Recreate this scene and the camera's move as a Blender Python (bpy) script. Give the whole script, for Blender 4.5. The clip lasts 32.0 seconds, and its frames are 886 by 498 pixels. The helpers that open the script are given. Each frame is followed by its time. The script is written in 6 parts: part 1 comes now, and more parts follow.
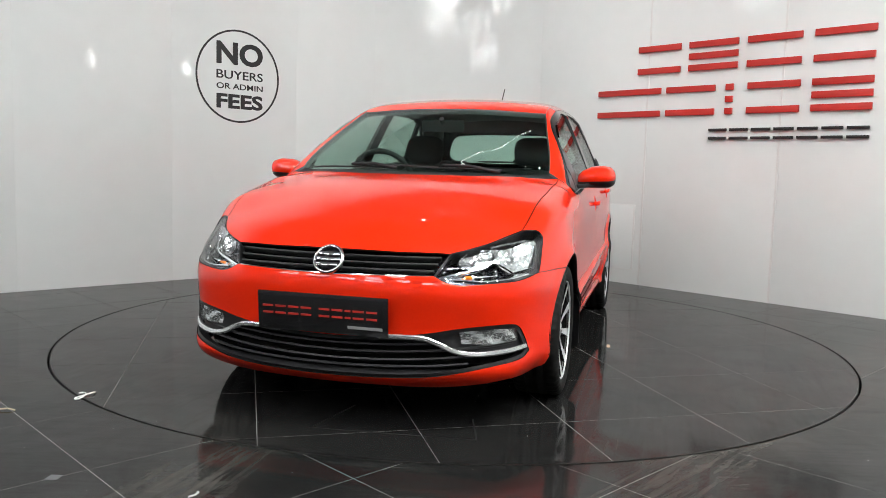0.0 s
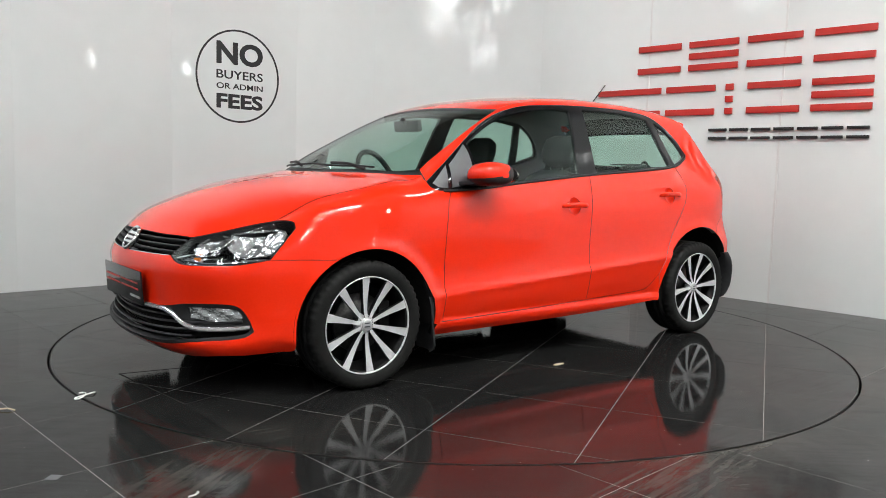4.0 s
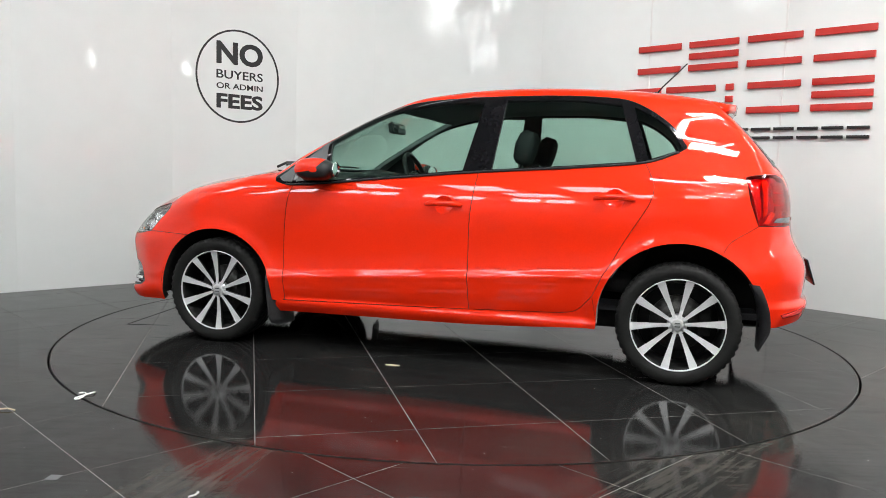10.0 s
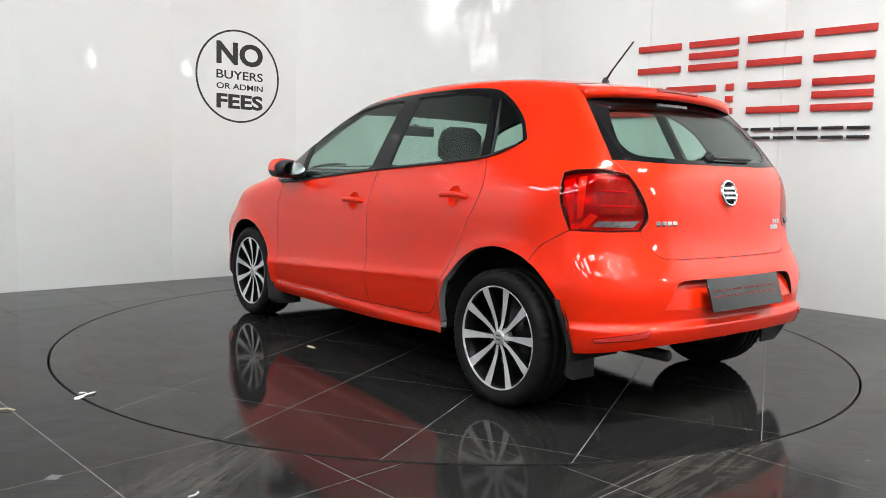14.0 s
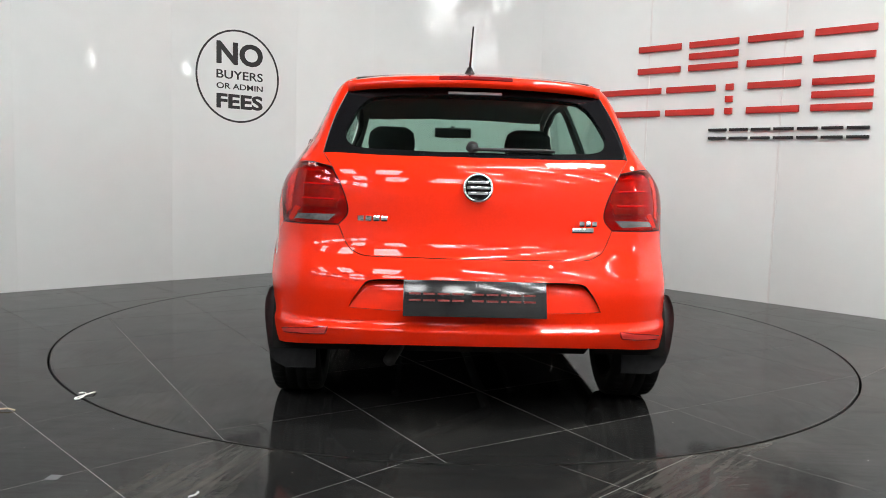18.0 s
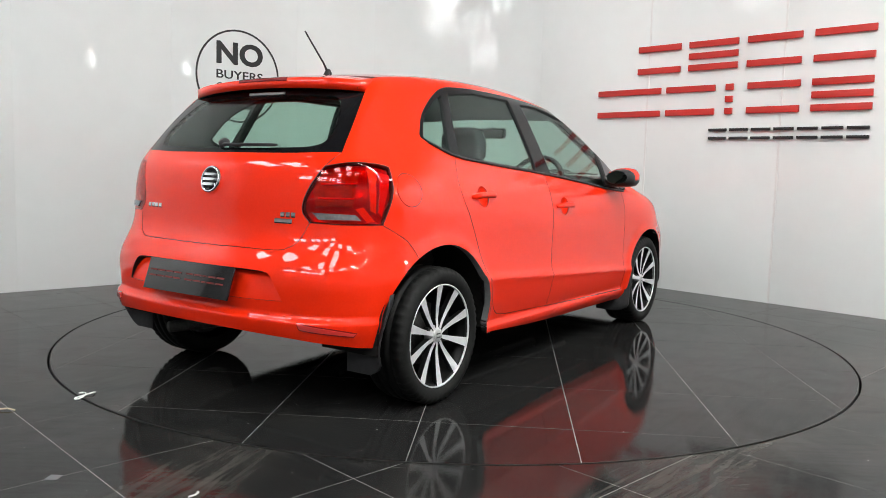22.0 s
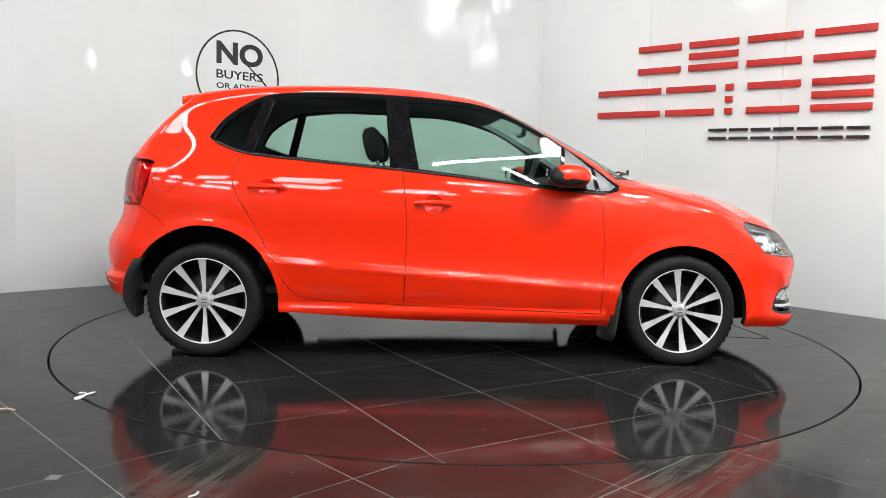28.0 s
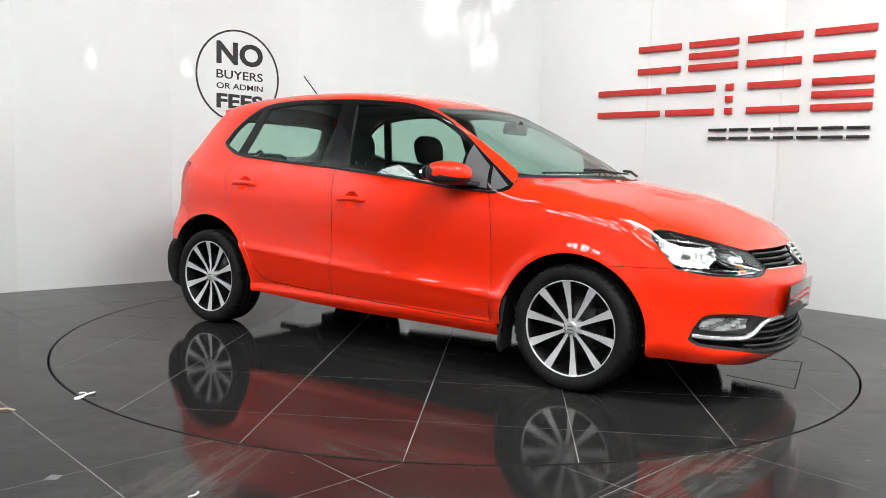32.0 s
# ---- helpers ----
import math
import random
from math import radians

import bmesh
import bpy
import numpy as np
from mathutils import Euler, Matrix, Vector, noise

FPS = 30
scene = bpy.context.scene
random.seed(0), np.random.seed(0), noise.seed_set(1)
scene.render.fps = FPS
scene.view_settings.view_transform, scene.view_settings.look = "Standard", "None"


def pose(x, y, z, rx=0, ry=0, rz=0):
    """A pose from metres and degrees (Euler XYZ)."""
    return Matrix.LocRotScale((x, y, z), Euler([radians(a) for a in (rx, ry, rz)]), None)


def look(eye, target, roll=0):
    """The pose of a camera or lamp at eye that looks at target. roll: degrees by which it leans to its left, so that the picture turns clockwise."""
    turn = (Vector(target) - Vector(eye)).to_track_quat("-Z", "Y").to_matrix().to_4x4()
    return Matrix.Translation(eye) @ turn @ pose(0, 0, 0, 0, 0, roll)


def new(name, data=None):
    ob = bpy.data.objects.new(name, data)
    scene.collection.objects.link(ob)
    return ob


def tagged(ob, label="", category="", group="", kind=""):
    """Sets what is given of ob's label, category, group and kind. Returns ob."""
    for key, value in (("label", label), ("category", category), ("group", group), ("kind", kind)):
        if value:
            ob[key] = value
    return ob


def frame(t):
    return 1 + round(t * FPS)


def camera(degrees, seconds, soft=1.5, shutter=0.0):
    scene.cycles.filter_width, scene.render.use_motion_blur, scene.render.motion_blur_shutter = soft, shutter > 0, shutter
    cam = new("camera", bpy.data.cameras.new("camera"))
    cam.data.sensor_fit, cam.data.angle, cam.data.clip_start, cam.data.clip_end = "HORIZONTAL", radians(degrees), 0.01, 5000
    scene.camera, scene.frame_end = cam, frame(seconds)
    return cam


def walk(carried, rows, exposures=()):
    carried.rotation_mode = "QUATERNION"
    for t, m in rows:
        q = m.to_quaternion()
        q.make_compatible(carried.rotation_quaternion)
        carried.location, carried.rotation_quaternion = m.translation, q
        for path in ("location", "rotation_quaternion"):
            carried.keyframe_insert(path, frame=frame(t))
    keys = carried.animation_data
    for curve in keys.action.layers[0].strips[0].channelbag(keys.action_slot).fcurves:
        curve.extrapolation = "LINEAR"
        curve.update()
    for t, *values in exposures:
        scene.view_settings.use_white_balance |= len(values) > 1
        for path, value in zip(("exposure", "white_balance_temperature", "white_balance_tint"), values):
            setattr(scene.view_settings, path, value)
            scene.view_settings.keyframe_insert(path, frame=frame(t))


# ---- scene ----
cam = camera(58.5, 32.0, soft=0.75)
EYE = (0.0, -4.8386, 0.9861)
VIEW = look(EYE, (-0.014975, -3.84346, 0.888413), 1.593)
walk(cam, [(0.0, VIEW), (32.0, VIEW)], exposures=[(0.0, 0.10), (2.5, 0.00), (6.0, 0.22), (9.0, 0.26), (13.0, 0.34), (16.0, 0.22), (18.5, 0.12), (20.0, 0.15), (24.0, 0.25), (28.0, 0.35), (32.0, 0.50)])

# ---- world and lamps ----
world = bpy.data.worlds.new("world")
scene.world = world
world.use_nodes = True
world.node_tree.nodes["Background"].inputs[0].default_value = (0.75, 0.8, 0.85, 1)
world.node_tree.nodes["Background"].inputs[1].default_value = 0.15


# ---- materials ----
def material(name, colour, rough=0.5, metal=0.0, coat=0.0, spec=0.5, emit=None, power=0.0):
    m = bpy.data.materials.new(name)
    m.use_nodes = True
    b = m.node_tree.nodes["Principled BSDF"]
    b.inputs["Base Color"].default_value = (*colour, 1)
    b.inputs["Roughness"].default_value = rough
    b.inputs["Metallic"].default_value = metal
    b.inputs["Coat Weight"].default_value = coat
    b.inputs["Coat Roughness"].default_value = 0.03
    b.inputs["Specular IOR Level"].default_value = spec
    if emit:
        b.inputs["Emission Color"].default_value = (*emit, 1)
        b.inputs["Emission Strength"].default_value = power
    return m


def link(m, a, b):
    m.node_tree.links.new(a, b)


def node(m, kind, **values):
    n = m.node_tree.nodes.new(kind)
    for k, v in values.items():
        n.inputs[k.replace("_", " ")].default_value = v
    return n


def grain(m, scale, low, high, bump=0.0, rough=None, detail=4.0, distance=0.002):
    """Vary the base colour between two tones, and with it the relief and the gloss."""
    b = m.node_tree.nodes["Principled BSDF"]
    where = node(m, "ShaderNodeTexCoord")
    big = node(m, "ShaderNodeTexNoise", Scale=scale * 0.13, Detail=3.0)
    fine = node(m, "ShaderNodeTexNoise", Scale=scale, Detail=detail)
    link(m, where.outputs["Object"], big.inputs["Vector"])
    link(m, where.outputs["Object"], fine.inputs["Vector"])
    mix = node(m, "ShaderNodeMath")
    mix.operation = "MULTIPLY_ADD"
    mix.inputs[1].default_value = 0.5
    half = node(m, "ShaderNodeMath")
    half.operation = "MULTIPLY"
    half.inputs[1].default_value = 0.5
    link(m, big.outputs["Fac"], half.inputs[0])
    link(m, fine.outputs["Fac"], mix.inputs[0])
    link(m, half.outputs[0], mix.inputs[2])
    ramp = node(m, "ShaderNodeValToRGB")
    ramp.color_ramp.elements[0].position, ramp.color_ramp.elements[1].position = 0.35, 0.65
    ramp.color_ramp.elements[0].color, ramp.color_ramp.elements[1].color = (*low, 1), (*high, 1)
    link(m, mix.outputs[0], ramp.inputs[0])
    link(m, ramp.outputs[0], b.inputs["Base Color"])
    if rough:
        span = node(m, "ShaderNodeMapRange")
        span.inputs[1].default_value, span.inputs[2].default_value = 0.3, 0.7
        span.inputs[3].default_value, span.inputs[4].default_value = rough
        link(m, mix.outputs[0], span.inputs[0])
        link(m, span.outputs[0], b.inputs["Roughness"])
    if bump:
        relief = node(m, "ShaderNodeBump", Strength=bump, Distance=distance)
        link(m, fine.outputs["Fac"], relief.inputs["Height"])
        link(m, relief.outputs[0], b.inputs["Normal"])
    return m


def pane_glass(name, tint, gloss=1.0):
    """Clear sheet: lets light through with its tint and mirrors at grazing angles."""
    m = bpy.data.materials.new(name)
    m.use_nodes = True
    t = m.node_tree
    t.nodes.remove(t.nodes["Principled BSDF"])
    clear = t.nodes.new("ShaderNodeBsdfTransparent")
    clear.inputs[0].default_value = (*tint, 1)
    shine = t.nodes.new("ShaderNodeBsdfGlossy")
    shine.inputs["Roughness"].default_value = 0.01
    weight = t.nodes.new("ShaderNodeLayerWeight")
    weight.inputs["Blend"].default_value = 0.5
    steep = t.nodes.new("ShaderNodeMath")
    steep.operation = "POWER"
    steep.inputs[1].default_value = 4.0
    t.links.new(weight.outputs["Facing"], steep.inputs[0])
    fresnel = t.nodes.new("ShaderNodeMath")
    fresnel.operation = "MULTIPLY_ADD"
    fresnel.inputs[1].default_value = 0.55 * gloss
    fresnel.inputs[2].default_value = 0.028 * gloss
    t.links.new(steep.outputs[0], fresnel.inputs[0])
    mix = t.nodes.new("ShaderNodeMixShader")
    t.links.new(fresnel.outputs[0], mix.inputs[0])
    t.links.new(clear.outputs[0], mix.inputs[1])
    t.links.new(shine.outputs[0], mix.inputs[2])
    t.links.new(mix.outputs[0], t.nodes["Material Output"].inputs[0])
    return m


RED = material("red_paint", (0.85, 0.022, 0.004), 0.5, coat=1.0, spec=0.05)
grain(RED, 900, (0.84, 0.021, 0.0022), (0.88, 0.026, 0.0036))
BLACK_TRIM = grain(material("black_trim", (0.02, 0.02, 0.021), 0.45, spec=0.3), 300, (0.014, 0.014, 0.015), (0.026, 0.026, 0.028), 0.15)
GLOSS_BLACK = grain(material("gloss_black", (0.006, 0.006, 0.007), 0.05, spec=0.25), 60, (0.005, 0.005, 0.006), (0.008, 0.008, 0.009))
GREY_TRIM = grain(material("grey_trim", (0.09, 0.095, 0.1), 0.4), 300, (0.08, 0.085, 0.09), (0.10, 0.105, 0.11), 0.1)
DARK = grain(material("underside", (0.012, 0.012, 0.012), 0.8, spec=0.12), 40, (0.008, 0.008, 0.008), (0.02, 0.019, 0.018))
CLOTH = grain(material("seat_cloth", (0.02, 0.02, 0.022), 0.9), 500, (0.014, 0.014, 0.016), (0.03, 0.03, 0.033), 0.4)
LINING = grain(material("grey_lining", (0.2, 0.2, 0.2), 0.85), 400, (0.16, 0.165, 0.17), (0.22, 0.225, 0.23), 0.2)
PLASTIC = grain(material("dash_plastic", (0.018, 0.018, 0.019), 0.6), 700, (0.014, 0.014, 0.015), (0.024, 0.024, 0.026), 0.4)
CHROME = material("chrome", (0.82, 0.82, 0.83), 0.06, 1.0)
ALLOY = grain(material("machined_alloy", (0.62, 0.62, 0.63), 0.30, 0.35), 200, (0.66, 0.66, 0.67), (0.76, 0.76, 0.77))
RUBBER = grain(material("tyre_rubber", (0.01, 0.01, 0.01), 0.62, spec=0.16), 120, (0.007, 0.007, 0.007), (0.014, 0.014, 0.0135), 0.25, (0.5, 0.75))
STEEL = grain(material("brake_steel", (0.1, 0.1, 0.1), 0.45, 0.8), 90, (0.035, 0.034, 0.033), (0.08, 0.078, 0.075))
GLASS = pane_glass("car_glass", (0.80, 0.90, 0.86))
CLEAR = pane_glass("lamp_cover", (0.96, 0.97, 0.97))
RED_LENS = material("red_lens", (0.80, 0.05, 0.04), 0.08, coat=1.0)
STRIP = grain(material("lamp_strip", (0.4, 0.4, 0.4), 0.2, 0.7), 90, (0.16, 0.15, 0.15), (0.42, 0.40, 0.40), 0.1)
RED_GLASS = pane_glass("red_cover", (0.95, 0.25, 0.16), 1.5)
LAMP_LINING = grain(material("lamp_lining", (0.6, 0.6, 0.6), 0.22, 0.35), 60, (0.30, 0.28, 0.27), (0.60, 0.58, 0.57))
REFLECTOR = material("lamp_reflector", (0.80, 0.81, 0.82), 0.20, 0.85)
WHEEL_BLACK = grain(material("wheel_black", (0.006, 0.006, 0.006), 0.3, spec=0.15), 60, (0.005, 0.005, 0.005), (0.009, 0.009, 0.009))
DEEP_RED = material("dark_red_lens", (0.24, 0.008, 0.008), 0.06, coat=1.0)
AMBER = material("amber_lens", (0.85, 0.20, 0.01), 0.08, coat=1.0)
SATIN = grain(material("satin_chrome", (0.8, 0.8, 0.81), 0.24, 0.8), 200, (0.76, 0.76, 0.77), (0.82, 0.82, 0.83))
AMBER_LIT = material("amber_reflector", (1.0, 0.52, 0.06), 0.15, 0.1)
TAIL_BACK = grain(material("tail_back", (0.5, 0.03, 0.02), 0.2, 0.4), 60, (0.46, 0.028, 0.020), (0.66, 0.050, 0.036))
MIRROR = material("mirror_glass", (0.9, 0.9, 0.9), 0.0, 1.0)
PLATE = grain(material("plate_black", (0.01, 0.01, 0.01), 0.06, spec=0.8), 50, (0.008, 0.008, 0.009), (0.014, 0.014, 0.015))
PLATE_GLOSS = grain(material("polished_plate", (0.01, 0.01, 0.01), 0.11, spec=0.6), 50, (0.008, 0.008, 0.009), (0.014, 0.014, 0.015))
PLATE_GLOSS.node_tree.nodes["Principled BSDF"].inputs["IOR"].default_value = 1.6
INK_RED = material("sign_red", (0.50, 0.025, 0.018), 0.35)
INK_BLACK = grain(material("sign_black", (0.012, 0.012, 0.013), 0.4), 100, (0.01, 0.01, 0.011), (0.016, 0.016, 0.017))
SILVER_INK = material("silver_ink", (0.6, 0.6, 0.6), 0.3, 0.6)
GREY_GROUT = grain(material("grout", (0.34, 0.33, 0.31), 0.8), 80, (0.15, 0.147, 0.14), (0.28, 0.27, 0.26), 0.2)
WALL = grain(material("white_wall_panel", (0.8, 0.8, 0.79), 0.16, spec=0.45), 6, (0.765, 0.79, 0.785), (0.79, 0.815, 0.81), 0.0, (0.05, 0.10))
SEAM = material("seam_strip", (0.72, 0.72, 0.71), 0.3)
BACK_WALL = grain(material("plain_wall", (0.5, 0.5, 0.5), 0.7), 5, (0.22, 0.22, 0.22), (0.28, 0.28, 0.28))
CEILING = grain(material("roof_lining", (0.4, 0.4, 0.4), 0.8), 4, (0.20, 0.20, 0.20), (0.26, 0.26, 0.26))
DULL_RED = material("dull_red_ink", (0.16, 0.012, 0.01), 0.3)
LAMP = material("lamp_diffuser", (0.9, 0.9, 0.9), 0.4, emit=(0.985, 1.0, 0.975), power=128.0)
# the next two glow in the fill lights added near the walls
WALL_FILL = material("wall_fill_glow", (0.9, 0.9, 0.9), 0.4, emit=(0.985, 1.0, 0.985), power=14.2)
WALL_FILL_LEFT = material("left_wall_fill_glow", (0.9, 0.9, 0.9), 0.4, emit=(0.985, 1.0, 0.985), power=24.5)
SOFT = material("daylight_sheet", (0.9, 0.9, 0.9), 0.4, emit=(0.97, 0.99, 1.0), power=12.0)
WHITE_PLASTIC = material("white_plastic", (0.9, 0.9, 0.88), 0.2)
PAPER = material("paper", (0.6, 0.5, 0.36), 0.8)


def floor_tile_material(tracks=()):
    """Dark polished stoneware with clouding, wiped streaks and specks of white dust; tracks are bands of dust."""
    m = material("polished_tile", (0.03, 0.03, 0.03), 0.1, spec=0.26)
    b = m.node_tree.nodes["Principled BSDF"]
    where = node(m, "ShaderNodeTexCoord")
    at = where.outputs["Object"]
    cloud = node(m, "ShaderNodeTexNoise", Scale=1.3, Detail=7.0, Roughness=0.65)
    fine = node(m, "ShaderNodeTexNoise", Scale=55.0, Detail=4.0)
    stretch = node(m, "ShaderNodeMapping")
    stretch.inputs["Scale"].default_value = (2.0, 34.0, 1.0)
    stretch.inputs["Rotation"].default_value = (0, 0, 0.5)
    streak = node(m, "ShaderNodeTexNoise", Scale=1.6, Detail=5.0, Roughness=0.6, Distortion=0.4)
    for n in (cloud, fine):
        link(m, at, n.inputs["Vector"])
    link(m, at, stretch.inputs["Vector"])
    link(m, stretch.outputs[0], streak.inputs["Vector"])

    def blend(a, b_, mode, clampit=True):
        n = node(m, "ShaderNodeMath")
        n.operation = mode
        n.use_clamp = clampit
        for k, v in enumerate((a, b_)):
            if isinstance(v, (int, float)):
                n.inputs[k].default_value = v
            else:
                link(m, v, n.inputs[k])
        return n.outputs[0]

    def span(v, a, b_, lo, hi):
        n = node(m, "ShaderNodeMapRange")
        for k, q in enumerate((a, b_, lo, hi)):
            n.inputs[k + 1].default_value = q
        link(m, v, n.inputs[0])
        return n.outputs[0]

    dirt = blend(span(cloud.outputs["Fac"], 0.50, 0.74, 0.0, 1.0), span(streak.outputs["Fac"], 0.45, 0.75, 0.15, 1.0), "MULTIPLY")
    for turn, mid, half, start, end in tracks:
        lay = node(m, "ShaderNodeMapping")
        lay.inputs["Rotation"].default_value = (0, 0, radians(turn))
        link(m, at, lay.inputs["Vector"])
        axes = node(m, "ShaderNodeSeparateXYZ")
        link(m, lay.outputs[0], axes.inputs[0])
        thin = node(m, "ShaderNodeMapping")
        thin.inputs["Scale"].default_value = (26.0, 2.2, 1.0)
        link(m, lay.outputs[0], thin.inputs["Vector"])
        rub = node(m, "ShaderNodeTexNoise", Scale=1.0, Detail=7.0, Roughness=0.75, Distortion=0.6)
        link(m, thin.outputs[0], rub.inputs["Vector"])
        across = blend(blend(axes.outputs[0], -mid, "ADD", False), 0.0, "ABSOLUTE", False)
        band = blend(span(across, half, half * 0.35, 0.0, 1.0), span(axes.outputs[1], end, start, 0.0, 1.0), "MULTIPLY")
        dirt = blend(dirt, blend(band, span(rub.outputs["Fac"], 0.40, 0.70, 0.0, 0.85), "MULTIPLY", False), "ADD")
    tone = node(m, "ShaderNodeMix")
    tone.data_type = "RGBA"
    link(m, dirt, tone.inputs[0])
    tone.inputs[6].default_value, tone.inputs[7].default_value = (0.013, 0.013, 0.013, 1), (0.075, 0.070, 0.062, 1)
    gloss = blend(span(fine.outputs["Fac"], 0.3, 0.7, 0.02, 0.06), span(dirt, 0.0, 1.0, 0.0, 0.10), "ADD")
    link(m, gloss, b.inputs["Roughness"])
    # wiped patches dull the polish, and fine scratches break up the mirror image
    patch = node(m, "ShaderNodeTexNoise", Scale=3.4, Detail=6.0, Roughness=0.7, Distortion=1.2)
    link(m, at, patch.inputs["Vector"])
    both = blend(span(patch.outputs["Fac"], 0.38, 0.66, 0.0, 0.65), span(streak.outputs["Fac"], 0.42, 0.68, 0.0, 0.35), "ADD")
    link(m, span(both, 0.0, 1.0, 0.12, 0.06), b.inputs["Specular IOR Level"])
    scratch = node(m, "ShaderNodeTexNoise", Scale=16.0, Detail=5.0, Roughness=0.7)
    link(m, stretch.outputs[0], scratch.inputs["Vector"])
    relief = node(m, "ShaderNodeBump", Strength=0.05, Distance=0.0010)
    link(m, blend(scratch.outputs["Fac"], patch.outputs["Fac"], "ADD", False), relief.inputs["Height"])
    link(m, relief.outputs[0], b.inputs["Normal"])
    # specks: only some of the cells hold one
    cells = node(m, "ShaderNodeTexVoronoi", Scale=24.0)
    link(m, at, cells.inputs["Vector"])
    parts = node(m, "ShaderNodeSeparateColor")
    link(m, cells.outputs["Color"], parts.inputs[0])
    size = span(parts.outputs[0], 0.55, 1.0, 0.0, 0.055)
    pick = blend(cells.outputs["Distance"], size, "LESS_THAN")
    speck = node(m, "ShaderNodeMix")
    speck.data_type = "RGBA"
    link(m, pick, speck.inputs[0])
    link(m, tone.outputs[2], speck.inputs[6])
    speck.inputs[7].default_value = (0.62, 0.61, 0.58, 1)
    link(m, speck.outputs[2], b.inputs["Base Color"])
    return m


TILE = floor_tile_material()
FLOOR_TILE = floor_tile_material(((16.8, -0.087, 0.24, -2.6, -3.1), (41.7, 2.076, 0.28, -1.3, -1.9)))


# ---- mesh helpers ----
def mesh_object(name, verts, faces, mats, parent=None, label="", index=None, normals=None, smooth=True, flip=False):
    """One mesh object from arrays; flip mirrors it across the car's middle plane."""
    verts = np.asarray(verts, float)
    if flip:
        verts = verts * (1, -1, 1)
        faces = [tuple(reversed(f)) for f in faces]
    me = bpy.data.meshes.new(name)
    me.from_pydata(verts.tolist(), [], [tuple(int(i) for i in f) for f in faces])
    for m in (mats if isinstance(mats, (list, tuple)) else [mats]):
        me.materials.append(m)
    if index is not None:
        me.polygons.foreach_set("material_index", np.asarray(index, np.int32))
    if smooth:
        me.polygons.foreach_set("use_smooth", np.ones(len(me.polygons), bool))
    if normals is not None:
        loops = []
        for f in faces:
            for i in f:
                n = normals[i]
                loops.append((0, 0, 0) if n is None else (n[0], -n[1] if flip else n[1], n[2]))
        me.normals_split_custom_set(loops)
    me.update()
    ob = new(name, me)
    if parent:
        ob.parent = parent
    if label:
        ob["label"] = label
    return ob


def part(name, bm, mat, parent, label="", smooth=False, bevel=0.0, flip=False):
    """Link a bmesh as one mesh object under a thing or part."""
    if bevel:
        sharp = [e for e in bm.edges if len(e.link_faces) == 2 and e.calc_face_angle() > 0.6]
        bmesh.ops.bevel(bm, geom=sharp, offset=bevel, segments=2, affect="EDGES", profile=0.6, clamp_overlap=True)
    if flip:
        bmesh.ops.scale(bm, vec=(1, -1, 1), verts=bm.verts)
        bmesh.ops.reverse_faces(bm, faces=bm.faces)
    me = bpy.data.meshes.new(name)
    if smooth or bevel:
        for f in bm.faces:
            f.smooth = True
        for e in bm.edges:
            if len(e.link_faces) == 2 and e.calc_face_angle() > 0.7:
                e.smooth = False
    bm.to_mesh(me)
    bm.free()
    for m in (mat if isinstance(mat, (list, tuple)) else [mat]):
        me.materials.append(m)
    ob = new(name, me)
    if parent:
        ob.parent = parent
    if label:
        ob["label"] = label
    return ob


def thing(name, m=None, **tags):
    ob = new(name)
    ob.empty_display_size = 0.1
    if m is not None:
        ob.matrix_basis = m
    return tagged(ob, **tags)


def box(bm, size, m=None):
    """A box of that size centred on m."""
    mat = (m or Matrix()) @ Matrix.Diagonal((*size, 1))
    return bmesh.ops.create_cube(bm, size=1, matrix=mat)["verts"]


def lathe(bm, profile, steps, axis="y", start=0.0, m=None):
    """Turn a profile of (radius, along) points about an axis; closed where the profile's ends meet."""
    m = m or Matrix()
    rings = []
    for k in range(steps):
        a = start + 2 * math.pi * k / steps
        ring = []
        for r, h in profile:
            p = (r * math.cos(a), h, r * math.sin(a)) if axis == "y" else (r * math.cos(a), r * math.sin(a), h)
            ring.append(bm.verts.new(m @ Vector(p)))
        rings.append(ring)
    for k in range(steps):
        a, b = rings[k], rings[(k + 1) % steps]
        for i in range(len(profile) - 1):
            bm.faces.new((a[i], a[i + 1], b[i + 1], b[i]))
    return rings


def tube(bm, pts, r, sides=8, caps=True):
    """A round bar along points; r is one radius or one for each point."""
    pts = [Vector(p) for p in pts]
    rs = r if isinstance(r, (list, tuple)) else [r] * len(pts)
    rings, up = [], None
    for i, p in enumerate(pts):
        d = (pts[min(i + 1, len(pts) - 1)] - pts[max(i - 1, 0)]).normalized()
        if up is None:
            up = d.orthogonal().normalized()
        up = (up - d * up.dot(d)).normalized()
        side = d.cross(up)
        rings.append([bm.verts.new(p + (up * math.cos(2 * math.pi * k / sides) + side * math.sin(2 * math.pi * k / sides)) * rs[i]) for k in range(sides)])
    for a, b in zip(rings, rings[1:]):
        for k in range(sides):
            bm.faces.new((a[k], a[(k + 1) % sides], b[(k + 1) % sides], b[k]))
    if caps:
        bm.faces.new(list(reversed(rings[0])))
        bm.faces.new(rings[-1])


